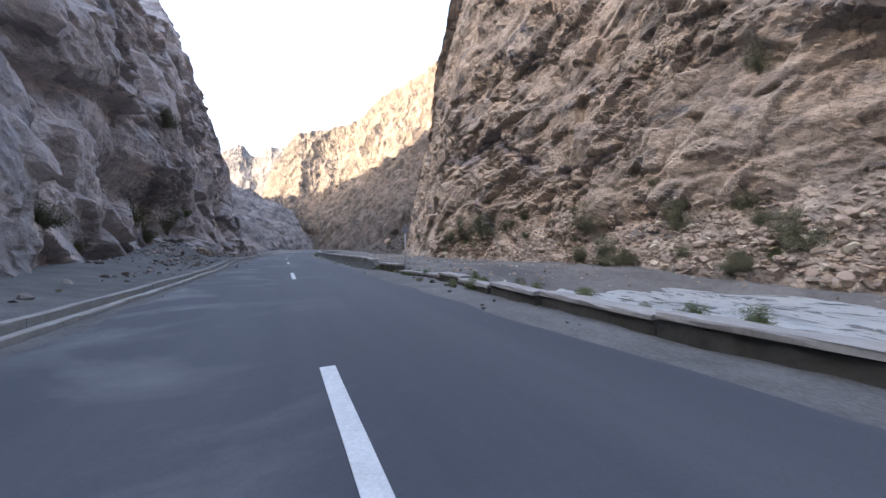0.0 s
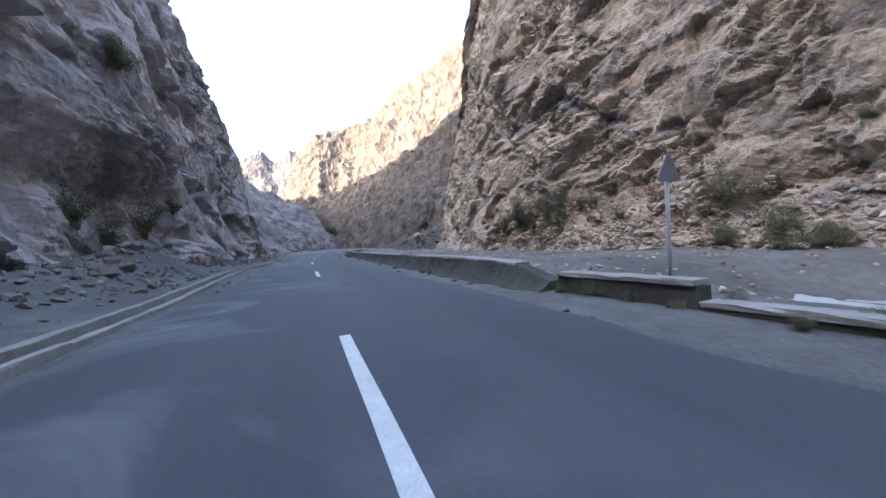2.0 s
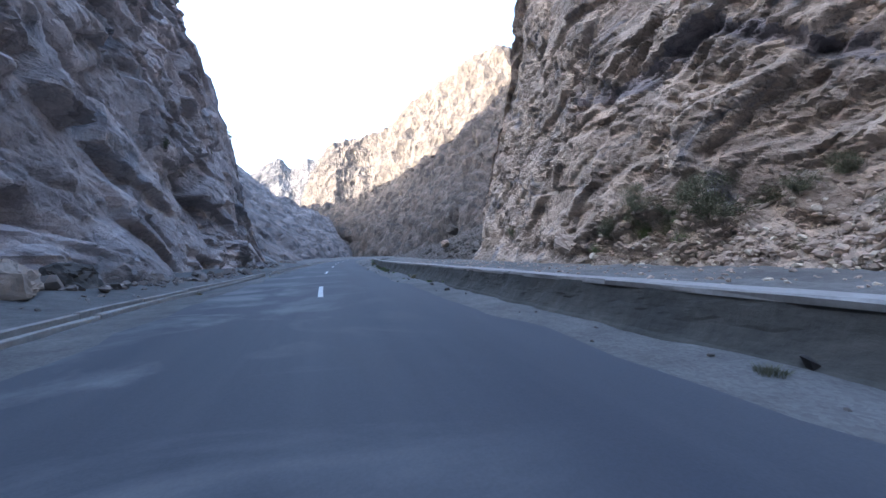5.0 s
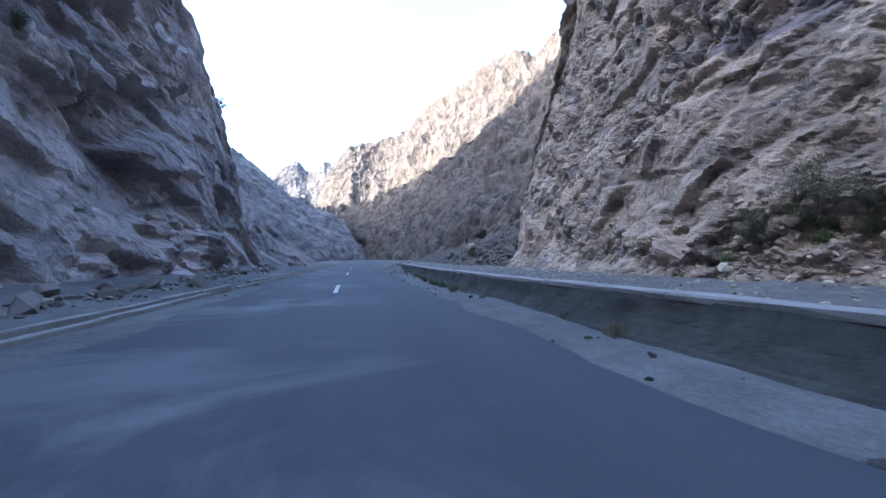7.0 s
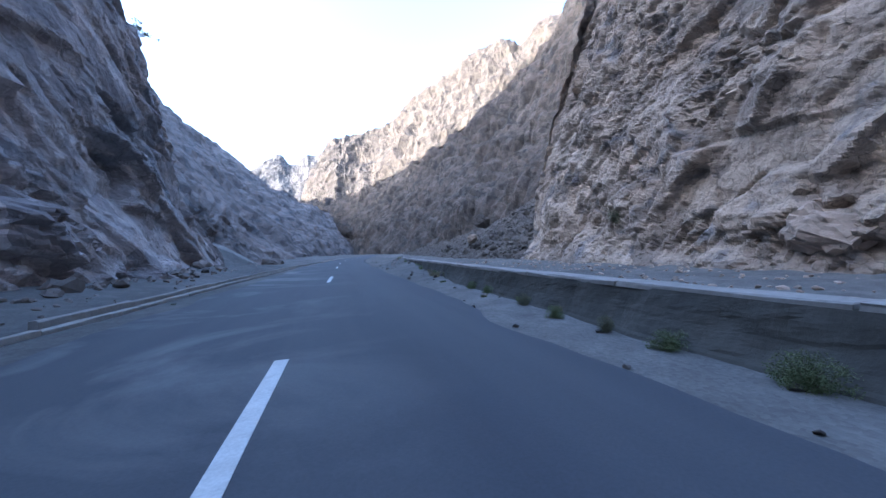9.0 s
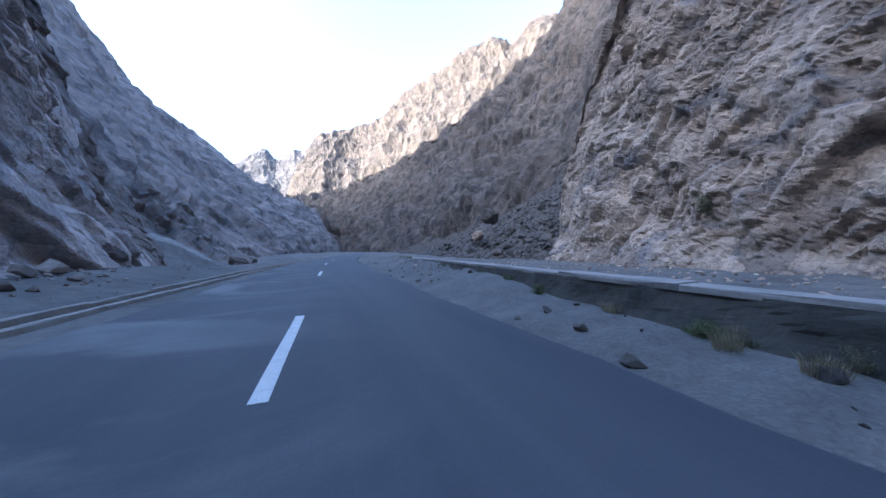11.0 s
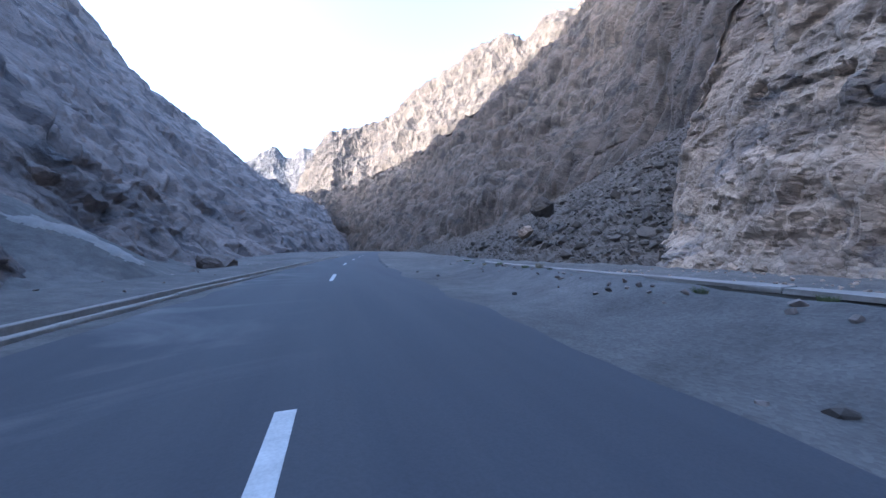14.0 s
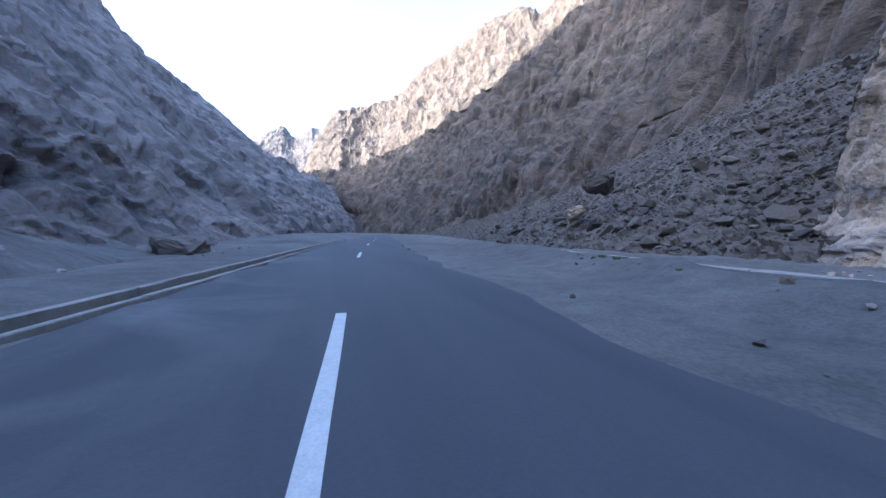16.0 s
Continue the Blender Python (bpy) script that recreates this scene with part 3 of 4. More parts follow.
def slope_relief(p):
    near = smooth_step(260, 110, p[:, 1])
    q = p + 1.5 * np.stack([fbm(p / 6.0, 2, 341), fbm(p / 6.0, 2, 342), fbm(p / 6.0, 2, 343)], 1)
    gully = ridged(p * np.array([0.25, 1.0, 0.12]) / 15.0, 4, 321)
    craggy = 0.5 + 1.3 * smooth_step(-0.25, 0.45, fbm(p / 24.0, 3, 331))
    blocks = (0.45 + 0.55 * smooth_step(34, 14, p[:, 2])) * 1.0 * facets(q / 5.2, 311, 1.6, 0.3, 0.8) + 0.4 * facets(q / 2.0, 313, 1.6, 0.3, 0.8) + 0.2 * near * facets(q / 0.9, 315)
    return (1.6 + 2.6 * (1 - near)) * (fbm(p / 26.0, 4, 301) + 0.45 * gully) + craggy * blocks + 0.3 * fbm(p / 2.5, 3, 317)


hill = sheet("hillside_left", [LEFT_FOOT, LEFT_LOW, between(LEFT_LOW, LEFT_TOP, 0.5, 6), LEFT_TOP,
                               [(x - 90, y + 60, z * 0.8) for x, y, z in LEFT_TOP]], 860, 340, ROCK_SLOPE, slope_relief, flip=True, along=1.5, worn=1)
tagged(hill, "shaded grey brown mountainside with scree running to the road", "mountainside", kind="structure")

# ---- unseen mountainside, added to close the canyon behind the car ----
REAR_FOOT = [(-520, 300, 0), (-330, 150, 0), (-230, 40, 0), (-120, -75, 0), (-10, -120, 0), (60, -115, 0), (120, -60, 0), (170, 20, 0)]
REAR_TOP = [(-640, 240, 265), (-420, 110, 265), (-320, -20, 280), (-200, -190, 300), (-30, -260, 300), (110, -250, 270), (250, -110, 200), (300, 20, 150)]
rear = sheet("unseen_mountain_behind", [REAR_FOOT, between(REAR_FOOT, REAR_TOP, 0.5, 20), REAR_TOP], 120, 60, ROCK_SLOPE,
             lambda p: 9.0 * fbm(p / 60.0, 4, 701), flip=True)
tagged(rear, "unseen shaded mountainside added to close the canyon behind", "mountainside", kind="structure")

# ---- unseen mountain, added to block the low sun from the canyon ----
SIDE_FOOT = [(-130, -120, 0), (-135, 0, 0), (-150, 130, 0), (-165, 260, 0), (-175, 400, 0), (-180, 560, 0), (-170, 720, 0), (-160, 860, 0)]
SIDE_TOP = [(-290, -200, 150), (-300, -20, 215), (-305, 120, 320), (-310, 270, 350), (-315, 420, 275), (-315, 560, 215), (-310, 720, 180), (-300, 880, 120)]
side = sheet("sun_block_mountain", [SIDE_FOOT, between(SIDE_FOOT, SIDE_TOP, 0.5, 15), SIDE_TOP, [(x - 260, y + 20, z * 0.4) for x, y, z in SIDE_TOP]], 160, 70, ROCK_SLOPE,
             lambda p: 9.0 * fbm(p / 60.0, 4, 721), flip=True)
tagged(side, "unseen mountain added to keep the low sun off the canyon", "mountainside", kind="structure")

# ---- wall of rock behind the bend ----
BACK_FOOT = [(54, 114, -2), (70, 150, -2), (72, 195, -2), (62, 250, -2), (47, 330, -2), (38, 430, -6), (30, 500, -10)]
BACK_LOW = [(68, 111, 60), (86, 168, 40), (84, 208, 34), (72, 262, 26), (57, 345, 24), (44, 448, 22), (28, 530, 20)]
BACK_MID = [(98, 110, 130), (122, 200, 80), (115, 233, 62), (88, 290, 58), (70, 410, 52), (34, 520, 48), (-10, 570, 50)]
BACK_TOP = [(160, 112, 230), (172, 240, 190), (152, 275, 149), (114, 330, 113), (88, 500, 110), (0, 620, 90), (-80, 650, 98)]


def flute_relief(p):
    q = p * np.array([1.0, 1.0, 0.18])
    return 3.5 * fbm(p / 40.0, 3, 401) + 3.6 * ridged(q / 18.0, 3, 405) + 1.3 * ridged(q / 6.0, 2, 407) + 0.5 * facets(q / 5.0, 411, 2.0, 0.4) + 0.25 * facets(p / np.array([2.4, 2.4, 3.6]), 415, 1.6, 0.4)


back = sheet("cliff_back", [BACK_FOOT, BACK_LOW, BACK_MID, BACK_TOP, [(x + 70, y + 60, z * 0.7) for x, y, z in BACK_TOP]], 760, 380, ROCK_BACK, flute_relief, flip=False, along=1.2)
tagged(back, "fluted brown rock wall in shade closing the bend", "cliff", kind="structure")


# ---- sunlit mountains far off ----
def polar(az, el, d, z0=1.2):
    a = radians(az)
    return (1.0 + d * math.sin(a), 88.0 + d * math.cos(a), z0 + d * math.tan(radians(el)))


def far_range(name, skyline, depth, seed, amp, mat):
    top = [polar(*s) for s in skyline]
    foot = [polar(az, -0.6, d * depth) for az, el, d in skyline]
    mid = [polar(az, el * 0.42, d * (0.5 + depth * 0.5)) for az, el, d in skyline]
    behind = [polar(az, el * 0.5, d * 1.25) for az, el, d in skyline]

    def relief(p):
        q = p * np.array([1, 1, 0.4])
        s = p * np.array([1, 1, 0.5])
        return amp * (1.3 * ridged(q / 210.0, 3, seed) + 0.5 * ridged(s / 60.0, 5, seed + 9) + 0.16 * ridged(s / 18.0, 3, seed + 12) + 0.05 * facets(q / 13.0, seed + 15, 1.6, 0.3))
    return sheet(name, [foot, mid, top, behind], 620, 280, mat, relief)


near_range = far_range("mountain_near", [(-4, 5, 1500), (-2, 11.0, 1520), (0.8, 17.1, 1550), (3, 18.2, 1550), (7.5, 19.4, 1500), (11, 21.7, 1440), (15.5, 24.7, 1380), (22, 27.9, 1300),
                                         (29, 31.3, 1240), (33.5, 31.3, 1210), (38, 32.8, 1190), (50, 36, 1150), (66, 38, 1100)], 0.62, 501, 15, ROCK_FAR)
tagged(near_range, "sunlit pale tan craggy mountain ridge", "mountain", kind="structure")
far_left = far_range("mountain_far", [(-32, 10, 2600), (-22, 8, 2600), (-15, 9.5, 2500), (-11, 12.2, 2400), (-8.8, 13.7, 2370), (-6.9, 15.0, 2350), (-5.0, 14.0, 2300), (-2.5, 15.4, 2250), (0.5, 15.6, 2250), (3, 15.6, 2250), (9, 13, 2200)], 0.7, 551, 12, ROCK_HAZED)
tagged(far_left, "distant pale sunlit mountain peaks", "mountain", kind="structure")

# ---- scree below the back wall ----
TALUS_FOOT = [(37, 112, -1.5), (33.5, 128, -1.2), (33, 145, -1), (35, 165, -1), (40, 195, -1), (46, 235, -1), (46, 290, -1)]
TALUS_TOP = [(60, 119, 23), (72, 138, 27), (82, 165, 25), (85, 195, 20), (80, 225, 14), (73, 255, 9), (58, 312, 5)]


def talus_relief(p):
    return 0.8 * fbm(p / 9.0, 3, 601) + 0.45 * facets(p / 2.0, 605) + 0.28 * facets(p / 0.8, 607)


talus = sheet("scree_slope", [TALUS_FOOT, between(TALUS_FOOT, TALUS_TOP, 0.5, 1.5), TALUS_TOP], 480, 170, STONE, talus_relief)
tagged(talus, "steep grey scree slope of broken stones", "scree", kind="structure")


# ---- a fan of earth against the foot of the mountainside, with a drift of pale dust on it ----
ex, ey = np.arange(-21.0, -8.0, 0.16), np.arange(101.0, 136.0, 0.2)
EX, EY = np.meshgrid(ex, ey, indexing="ij")
ep = np.stack([EX.ravel(), EY.ravel(), np.zeros(EX.size)], 1)


def fan_height(p):
    crest = np.exp(-((p[:, 1] - 121) / 6.0) ** 2)
    foot = -9.6 - 2.6 * (1 - crest)
    return -0.9 + 0.6 * np.maximum(0, foot - p[:, 0]) * (0.55 + 0.45 * crest) + 0.16 * fbm(p / 2.6, 4, 641) - 0.5 * smooth_step(-9.6, -8.2, p[:, 0])


ep[:, 2] = fan_height(ep)
fan = put_mesh("earth_fan", grid_mesh("earth_fan", ep, len(ex), len(ey), smooth=True), GROUND)
tagged(fan, "smooth dark earth fan at the foot of the mountainside", "ground", kind="structure")
line_y = 119.6 + 0.12 * (ep[:, 0] + 15)
edge_d = np.abs(ep[:, 1] - line_y + 0.9 * fbm(ep / 1.7, 3, 645)) - 0.95 * smooth_step(-10.6, -12.2, ep[:, 0]) * smooth_step(-19.5, -16.5, ep[:, 0])
keep = (edge_d < 0).reshape(len(ex), len(ey))
ids = np.arange(keep.size).reshape(keep.shape)
quads = np.stack([ids[:-1, :-1], ids[1:, :-1], ids[1:, 1:], ids[:-1, 1:]], -1)[keep[:-1, :-1] & keep[1:, 1:]].reshape(-1, 4)
dust_p = ep + np.array([0, 0, 1.0]) * np.clip(-edge_d * 0.15, 0.012, 0.1)[:, None]
used_ids, quads = np.unique(quads, return_inverse=True)
drift = put_mesh("dust_drift", raw_mesh("dust_drift", dust_p[used_ids], quads.reshape(-1, 4), True), DUST)
tagged(drift, "pale drift of dust lying on the earth fan", "dust", kind="structure")

# ---- stones ----
def hull_stone(rng, flat=0.7, n=14):
    bm = bmesh.new()
    for _ in range(n):
        v = Vector((rng.gauss(0, 1), rng.gauss(0, 1), rng.gauss(0, 1))).normalized()
        r = rng.uniform(0.8, 1.0)
        bm.verts.new((v.x * 0.55 * r, v.y * 0.45 * r, v.z * 0.5 * flat * r))
    got = bmesh.ops.convex_hull(bm, input=bm.verts)
    loose = [v for v in bm.verts if not v.link_faces]
    bmesh.ops.delete(bm, geom=loose, context='VERTS')
    bmesh.ops.triangulate(bm, faces=bm.faces)
    me = bpy.data.meshes.new("stone")
    bm.to_mesh(me)
    bm.free()
    return me


srng = random.Random(11)
STONES = [hull_stone(srng, srng.uniform(0.55, 0.95), srng.choice((11, 14, 17))) for _ in range(9)]
STONES_TAN = [me.copy() for me in STONES]
for me in STONES:
    me.materials.append(STONE)
STONES_BROWN = [me.copy() for me in STONES_TAN]
for me in STONES_TAN:
    me.materials.append(STONE_TAN)
for me in STONES_BROWN:
    me.materials.append(STONE_BROWN)
STONE_ARRAYS = []
for me in STONES:
    STONE_ARRAYS.append((np.array([v.co[:] for v in me.vertices]), np.array([p.vertices[:] for p in me.polygons])))


def spin(rng):
    return Euler((rng.uniform(-0.5, 0.5), rng.uniform(-0.5, 0.5), rng.uniform(0, 6.28))).to_matrix()


def stone_stuff(name, places, mat, seed, label, category, parent=None):
    """Many small stones in one mesh; places are rows of x, y, z, size."""
    rng = random.Random(seed)
    vs, fs, n = [], [], 0
    for x, y, z, s in places:
        v, f = STONE_ARRAYS[rng.randrange(len(STONE_ARRAYS))]
        m = np.array(spin(rng)) * s * np.array([1, rng.uniform(0.7, 1.2), rng.uniform(0.7, 1.1)])
        vs.append(v @ m.T + (x, y, z))
        fs.append(f + n)
        n += len(v)
    ob = put_mesh(name, raw_mesh(name, np.concatenate(vs), np.concatenate(fs)), mat, parent)
    return tagged(ob, label, category, kind="stuff")


def lay_stone(name, me, x, y, z, s, rng, parent=None):
    ob = new(name, me)
    ob.matrix_basis = Matrix.LocRotScale((x, y, z), spin(rng).to_quaternion(), (s, s * rng.uniform(0.75, 1.15), s * rng.uniform(0.75, 1.1)))
    if parent:
        ob.parent = parent
    return ob


def surface(ob):
    co = np.empty(len(ob.data.vertices) * 3, np.float32)
    ob.data.vertices.foreach_get("co", co)
    return co.reshape(-1, 3)


RIGHT_CO, LEFT_CO = surface(bpy.data.objects["cliff_right"]), surface(bpy.data.objects["cliff_left"])
TALUS_CO = surface(talus)
RIGHT_FOOT = RIGHT_CO[(RIGHT_CO[:, 2] < 9) & (RIGHT_CO[:, 1] > 0) & (RIGHT_CO[:, 1] < 70)]


def on_cliff(co, y, z):
    """The place of a cliff's surface at y and height z."""
    k = np.argmin((co[:, 1] - y) ** 2 + (co[:, 2] - z) ** 2)
    return [float(c) for c in co[k]]


def ground_z(x, y):
    return float(ground_height(np.array([float(x)]), np.array([float(y)]))[0])


# scree: the larger stones singly, the small ones together
trng = random.Random(21)
grid_t = TALUS_CO.reshape(480, 170, 3)
for i in range(300):
    u, v = trng.randrange(6, 300), int(trng.triangular(2, 150, 25))
    x, y, z = [float(c) for c in grid_t[u, v]]
    s = trng.choice((0.6, 0.8, 1.0, 1.3, 1.8, 2.4)) * trng.uniform(0.8, 1.25)
    lay_stone("stone", STONES[trng.randrange(9)], x, y, z + 0.12 * s, s, trng, talus)
small = []
for i in range(6500):
    u, v = trng.randrange(2, 470), trng.randrange(1, 165)
    x, y, z = [float(c) for c in grid_t[u, v]]
    small.append((x, y, z + 0.05, 0.25 + 0.75 * trng.random() ** 2))
BACK_CO = surface(back)
wall_foot = BACK_CO[(BACK_CO[:, 1] > 118) & (BACK_CO[:, 1] < 215) & (BACK_CO[:, 2] < 34)]
for i in range(900):
    x, y, z = [float(k) for k in wall_foot[trng.randrange(len(wall_foot))]]
    if z < float(np.interp(y, (118, 165, 215), (31, 28, 12))) * trng.uniform(0.6, 1.0):
        small.append((x, y, z + 0.05, 0.3 + 0.9 * trng.random() ** 2))
stone_stuff("scree_stones", small, STONE, 22, "small broken grey stones covering the scree", "", talus)


def boulder(name, at, size, seed, label, mat=STONE_TAN, turn=0.0, tip=(0, 0)):
    """A split block: a rough hull, cut and chipped, with broken faces."""
    rng = random.Random(seed)
    bm = bmesh.new()
    for _ in range(44):
        v = Vector((rng.gauss(0, 1), rng.gauss(0, 1), rng.gauss(0, 1))).normalized()
        m = max(abs(v.x), abs(v.y), abs(v.z))
        v = v / (m ** 0.75) * rng.uniform(0.86, 1.0)
        bm.verts.new((v.x * 0.5, v.y * 0.5, v.z * 0.5))
    bmesh.ops.convex_hull(bm, input=bm.verts)
    bmesh.ops.delete(bm, geom=[v for v in bm.verts if not v.link_faces], context='VERTS')
    bmesh.ops.triangulate(bm, faces=bm.faces)
    bmesh.ops.subdivide_edges(bm, edges=bm.edges, cuts=4, use_grid_fill=True)
    co = np.array([v.co[:] for v in bm.verts]) * np.array(size)
    d = 0.1 * min(size) * facets(co / (0.45 * min(size)), seed * 7) + 0.06 * min(size) * facets(co / (0.2 * min(size)), seed * 5) + 0.04 * min(size) * fbm(co * 3.0 / min(size), 3, seed)
    bm.normal_update()
    for v, c, k in zip(bm.verts, co, d):
        v.co = Vector(c) + v.normal * float(k)
    ob = part(name, bm, mat)
    ob.matrix_basis = pose(*at, tip[0], tip[1], turn)
    return tagged(ob, label, "boulder")


boulder("boulder", (41.4, 143.5, 9.2), (4.4, 4.2, 3.2), 31, "large dark grey boulder lodged in the scree", STONE, 30, (10, 14))
boulder("boulder", (39.6, 146.5, 4.6), (3.6, 3.0, 2.1), 32, "pale angular boulder on the scree slope", STONE_TAN, 65, (-14, 20))
boulder("boulder", (41.6, 116.6, 6.0), (1.9, 1.8, 1.7), 33, "pale rounded boulder at the edge of the scree", STONE_TAN, 10)
boulder("boulder", (-9.0, 46.2, 0.75), (1.5, 2.2, 1.2), 36, "whitish fallen boulder at the cliff foot", STONE_TAN, 20, (8, 10))
boulder("boulder", (-9.6, 49.5, 0.6), (1.9, 1.7, 1.3), 37, "grey fallen boulder at the cliff foot", STONE, 80, (-10, 8))
boulder("boulder", (-8.6, 53.5, 0.35), (1.1, 1.6, 0.8), 38, "brown fallen boulder at the cliff foot", STONE_BROWN, 35)
boulder("boulder", (-11.0, 136.0, -0.6), (3.4, 4.4, 2.6), 39, "brown boulder at the foot of the mountainside", STONE_BROWN, 70, (6, -8))
boulder("boulder", (31.0, 70.5, 1.6), (4.2, 4.6, 3.2), 40, "leaning tan slab at the foot of the cliff", STONE_TAN, 25, (20, 18))
boulder("boulder", (33.5, 61.5, 0.2), (2.8, 3.2, 2.0), 41, "pale boulder at the foot of the cliff", STONE_TAN, 60)
boulder("boulder", (35.3, 37.5, -0.4), (2.6, 3.0, 1.9), 42, "rounded tan boulder on the river bank", STONE_TAN, 40)

# fallen rock along the foot of the cliff, by size
frng = random.Random(41)
fallen = []
for i in range(900):
    y = frng.triangular(8, 150, 60)
    foot = float(curve_at(CLIFF_LEFT, min(y, 86))) if y < 88 else -12.0
    gut = float(curve_at(GUTTER, y))
    f = frng.random() ** 2.2
    x = foot + 1.0 + f * max(0.5, gut - 0.9 - foot - 1.0)
    s = frng.uniform(0.08, 0.42) * (1.25 - f)
    if i % 3 == 0:                           # more on the heap of rubble
        x, y = frng.gauss(-7.6, 1.0), frng.gauss(30, 4.5)
        x = min(x, float(curve_at(GUTTER, y)) - 1.2)
    fallen.append((x, y, ground_z(x, y) + 0.1 * s, s))
stone_stuff("fallen_stones", fallen, STONE_BROWN, 42, "loose broken stones along the foot of the cliff", "stones")
for i in range(70):
    y = frng.uniform(24, 125)
    foot = float(curve_at(CLIFF_LEFT, min(y, 86))) if y < 88 else -12.0
    x = foot + frng.uniform(0.6, 2.2)
    s = frng.uniform(0.45, 1.1)
    ob = lay_stone("rock", STONES_BROWN[frng.randrange(9)], x, y, ground_z(x, y) + 0.18 * s, s, frng)
    tagged(ob, "angular grey brown rock fallen beside the road", "rock", "rocks at the cliff foot")

for i in range(110):
    y = frng.uniform(4, 112)
    edge = float(road_mid(y)) + 3.3
    far_edge = 5.6 if y < 21 else float(curve_at(WALL, y)) - 0.4
    x = edge + frng.random() * max(0.3, far_edge - edge)
    s = frng.choice((0.06, 0.09, 0.12, 0.16, 0.24)) * frng.uniform(0.8, 1.2)
    ob = lay_stone("stone", STONES[frng.randrange(9)], x, y, ground_z(x, y) + 0.12 * s, s, frng)
    tagged(ob, "small grey stone lying on the gravel verge", "stone", "stones on the verge")

for i in range(60):                          # dark stones thrown out from the foot of the wall
    y = frng.uniform(80, 112)
    x = float(curve_at(WALL, y)) - 0.7 - abs(frng.gauss(0, 0.9 if y < 96 else 0.35))
    s = frng.choice((0.08, 0.1, 0.13, 0.17, 0.22)) * frng.uniform(0.8, 1.2)
    ob = lay_stone("stone", STONES_BROWN[frng.randrange(9)], x, y, ground_z(x, y) + 0.1 * s, s, frng)
    tagged(ob, "dark broken stone lying on the gravel before the wall", "stone", "dark stones before the wall")

for x, y, s in ((5.4, 85.1, 0.24), (5.5, 84.2, 0.17), (4.9, 83.5, 0.22), (4.8, 82.3, 0.29), (4.2, 81.8, 0.30), (6.4, 89.4, 0.26), (6.0, 88.6, 0.33), (4.6, 90.4, 0.14), (5.6, 86.3, 0.16), (6.8, 91.2, 0.22)):
    ob = lay_stone("stone", STONES_BROWN[frng.randrange(9)], x, y, ground_z(x, y) - 0.02 * s, s, frng)
    tagged(ob, "dark broken stone lying on the gravel before the wall", "stone", "dark stones before the wall")

bank = []
for i in range(1500):
    y = frng.uniform(-5, 112)
    f = frng.random()
    x0 = 7.2 if y < 21 else float(curve_at(WALL, y)) + 1.0
    x = x0 + f * (float(curve_at(CLIFF_RIGHT, y)) - x0)
    z = ground_z(x, y)
    if z > -2.2:
        bank.append((x, y, z + 0.03, frng.uniform(0.12, 0.5)))
for i in range(2600):
    y = frng.uniform(4, 66)
    z = frng.triangular(-1.5, 7, 0)
    x, yy, zz = on_cliff(RIGHT_FOOT, y, z)
    bank.append((x - 0.1, yy, zz, 0.2 + 0.8 * frng.random() ** 2))
for i in range(170):
    y = frng.uniform(6, 66)
    x, yy, zz = on_cliff(RIGHT_FOOT, y, frng.triangular(-1.2, 6.5, 0.2))
    s = frng.uniform(0.6, 1.5)
    ob = lay_stone("rock", STONES_TAN[frng.randrange(9)], x - 0.05, yy, zz, s, frng)
    tagged(ob, "angular tan rock in the rubble below the cliff", "rock", "rocks below the river cliff")
stone_stuff("bank_stones", bank, STONE_TAN, 43, "stones and rubble on the river bank and cliff foot", "stones")

# ---- gutter ----
gutter = new("gutter")
tagged(gutter, "open concrete lined roadside gutter with pale kerbs", "gutter", kind="structure")


def slab(name, line, y0, y1, w, z0, z1, mat, parent, rng, chips=0.02, dx=0.0, tilt=0.0, steps=5):
    """A length of cast slab along a line of the plan."""
    ys = np.linspace(y0, y1, steps)
    bm = bmesh.new()
    rings = []
    for y in ys:
        x = float(curve_at(line, y)) + dx
        c = lambda: rng.uniform(-chips, chips)
        ch = min(0.025, w * 0.15)
        prof = [(-w / 2, z0), (-w / 2 + c(), z1 - ch + c()), (-w / 2 + ch + c(), z1 + c() * 0.5), (w / 2 - ch + c(), z1 + c() * 0.5), (w / 2 + c(), z1 - ch + c()), (w / 2, z0)]
        rings.append([bm.verts.new((x + a, y + c() * 0.5, b + tilt * (y - y0))) for a, b in prof])
    for r, q in zip(rings, rings[1:]):
        for i in range(6):
            j = (i + 1) % 6
            bm.faces.new((r[i], r[j], q[j], q[i]))
    bm.faces.new(rings[0])
    bm.faces.new(rings[-1][::-1])
    bmesh.ops.recalc_face_normals(bm, faces=bm.faces)
    return part(name, bm, mat, parent)


krng = random.Random(51)
for side, w, top in ((-0.29, 0.15, 0.085), (0.25, 0.16, 0.04)):
    y = -24.0
    while y < 150:
        ln = krng.uniform(2.6, 3.2)
        broken = 55 < y < 75 and krng.random() < 0.12
        if not broken:
            slab("kerb", GUTTER, y, y + ln - 0.02, w, -0.3, top + krng.uniform(-0.02, 0.02), CONCRETE, gutter, krng, 0.015, side)
        y += ln
gfloor = [(float(curve_at(GUTTER, y)), y) for y in np.arange(-24, 152, 2.0)]
bm = bmesh.new()
rows = [[bm.verts.new((x + a, y, z)) for a, z in ((-0.22, -0.2), (0.17, -0.2))] for x, y in gfloor]
for a, b in zip(rows, rows[1:]):
    bm.faces.new((a[0], a[1], b[1], b[0]))
ext = bmesh.ops.extrude_face_region(bm, geom=list(bm.faces))
bmesh.ops.translate(bm, verts=[v for v in ext["geom"] if isinstance(v, bmesh.types.BMVert)], vec=(0, 0, -0.12))
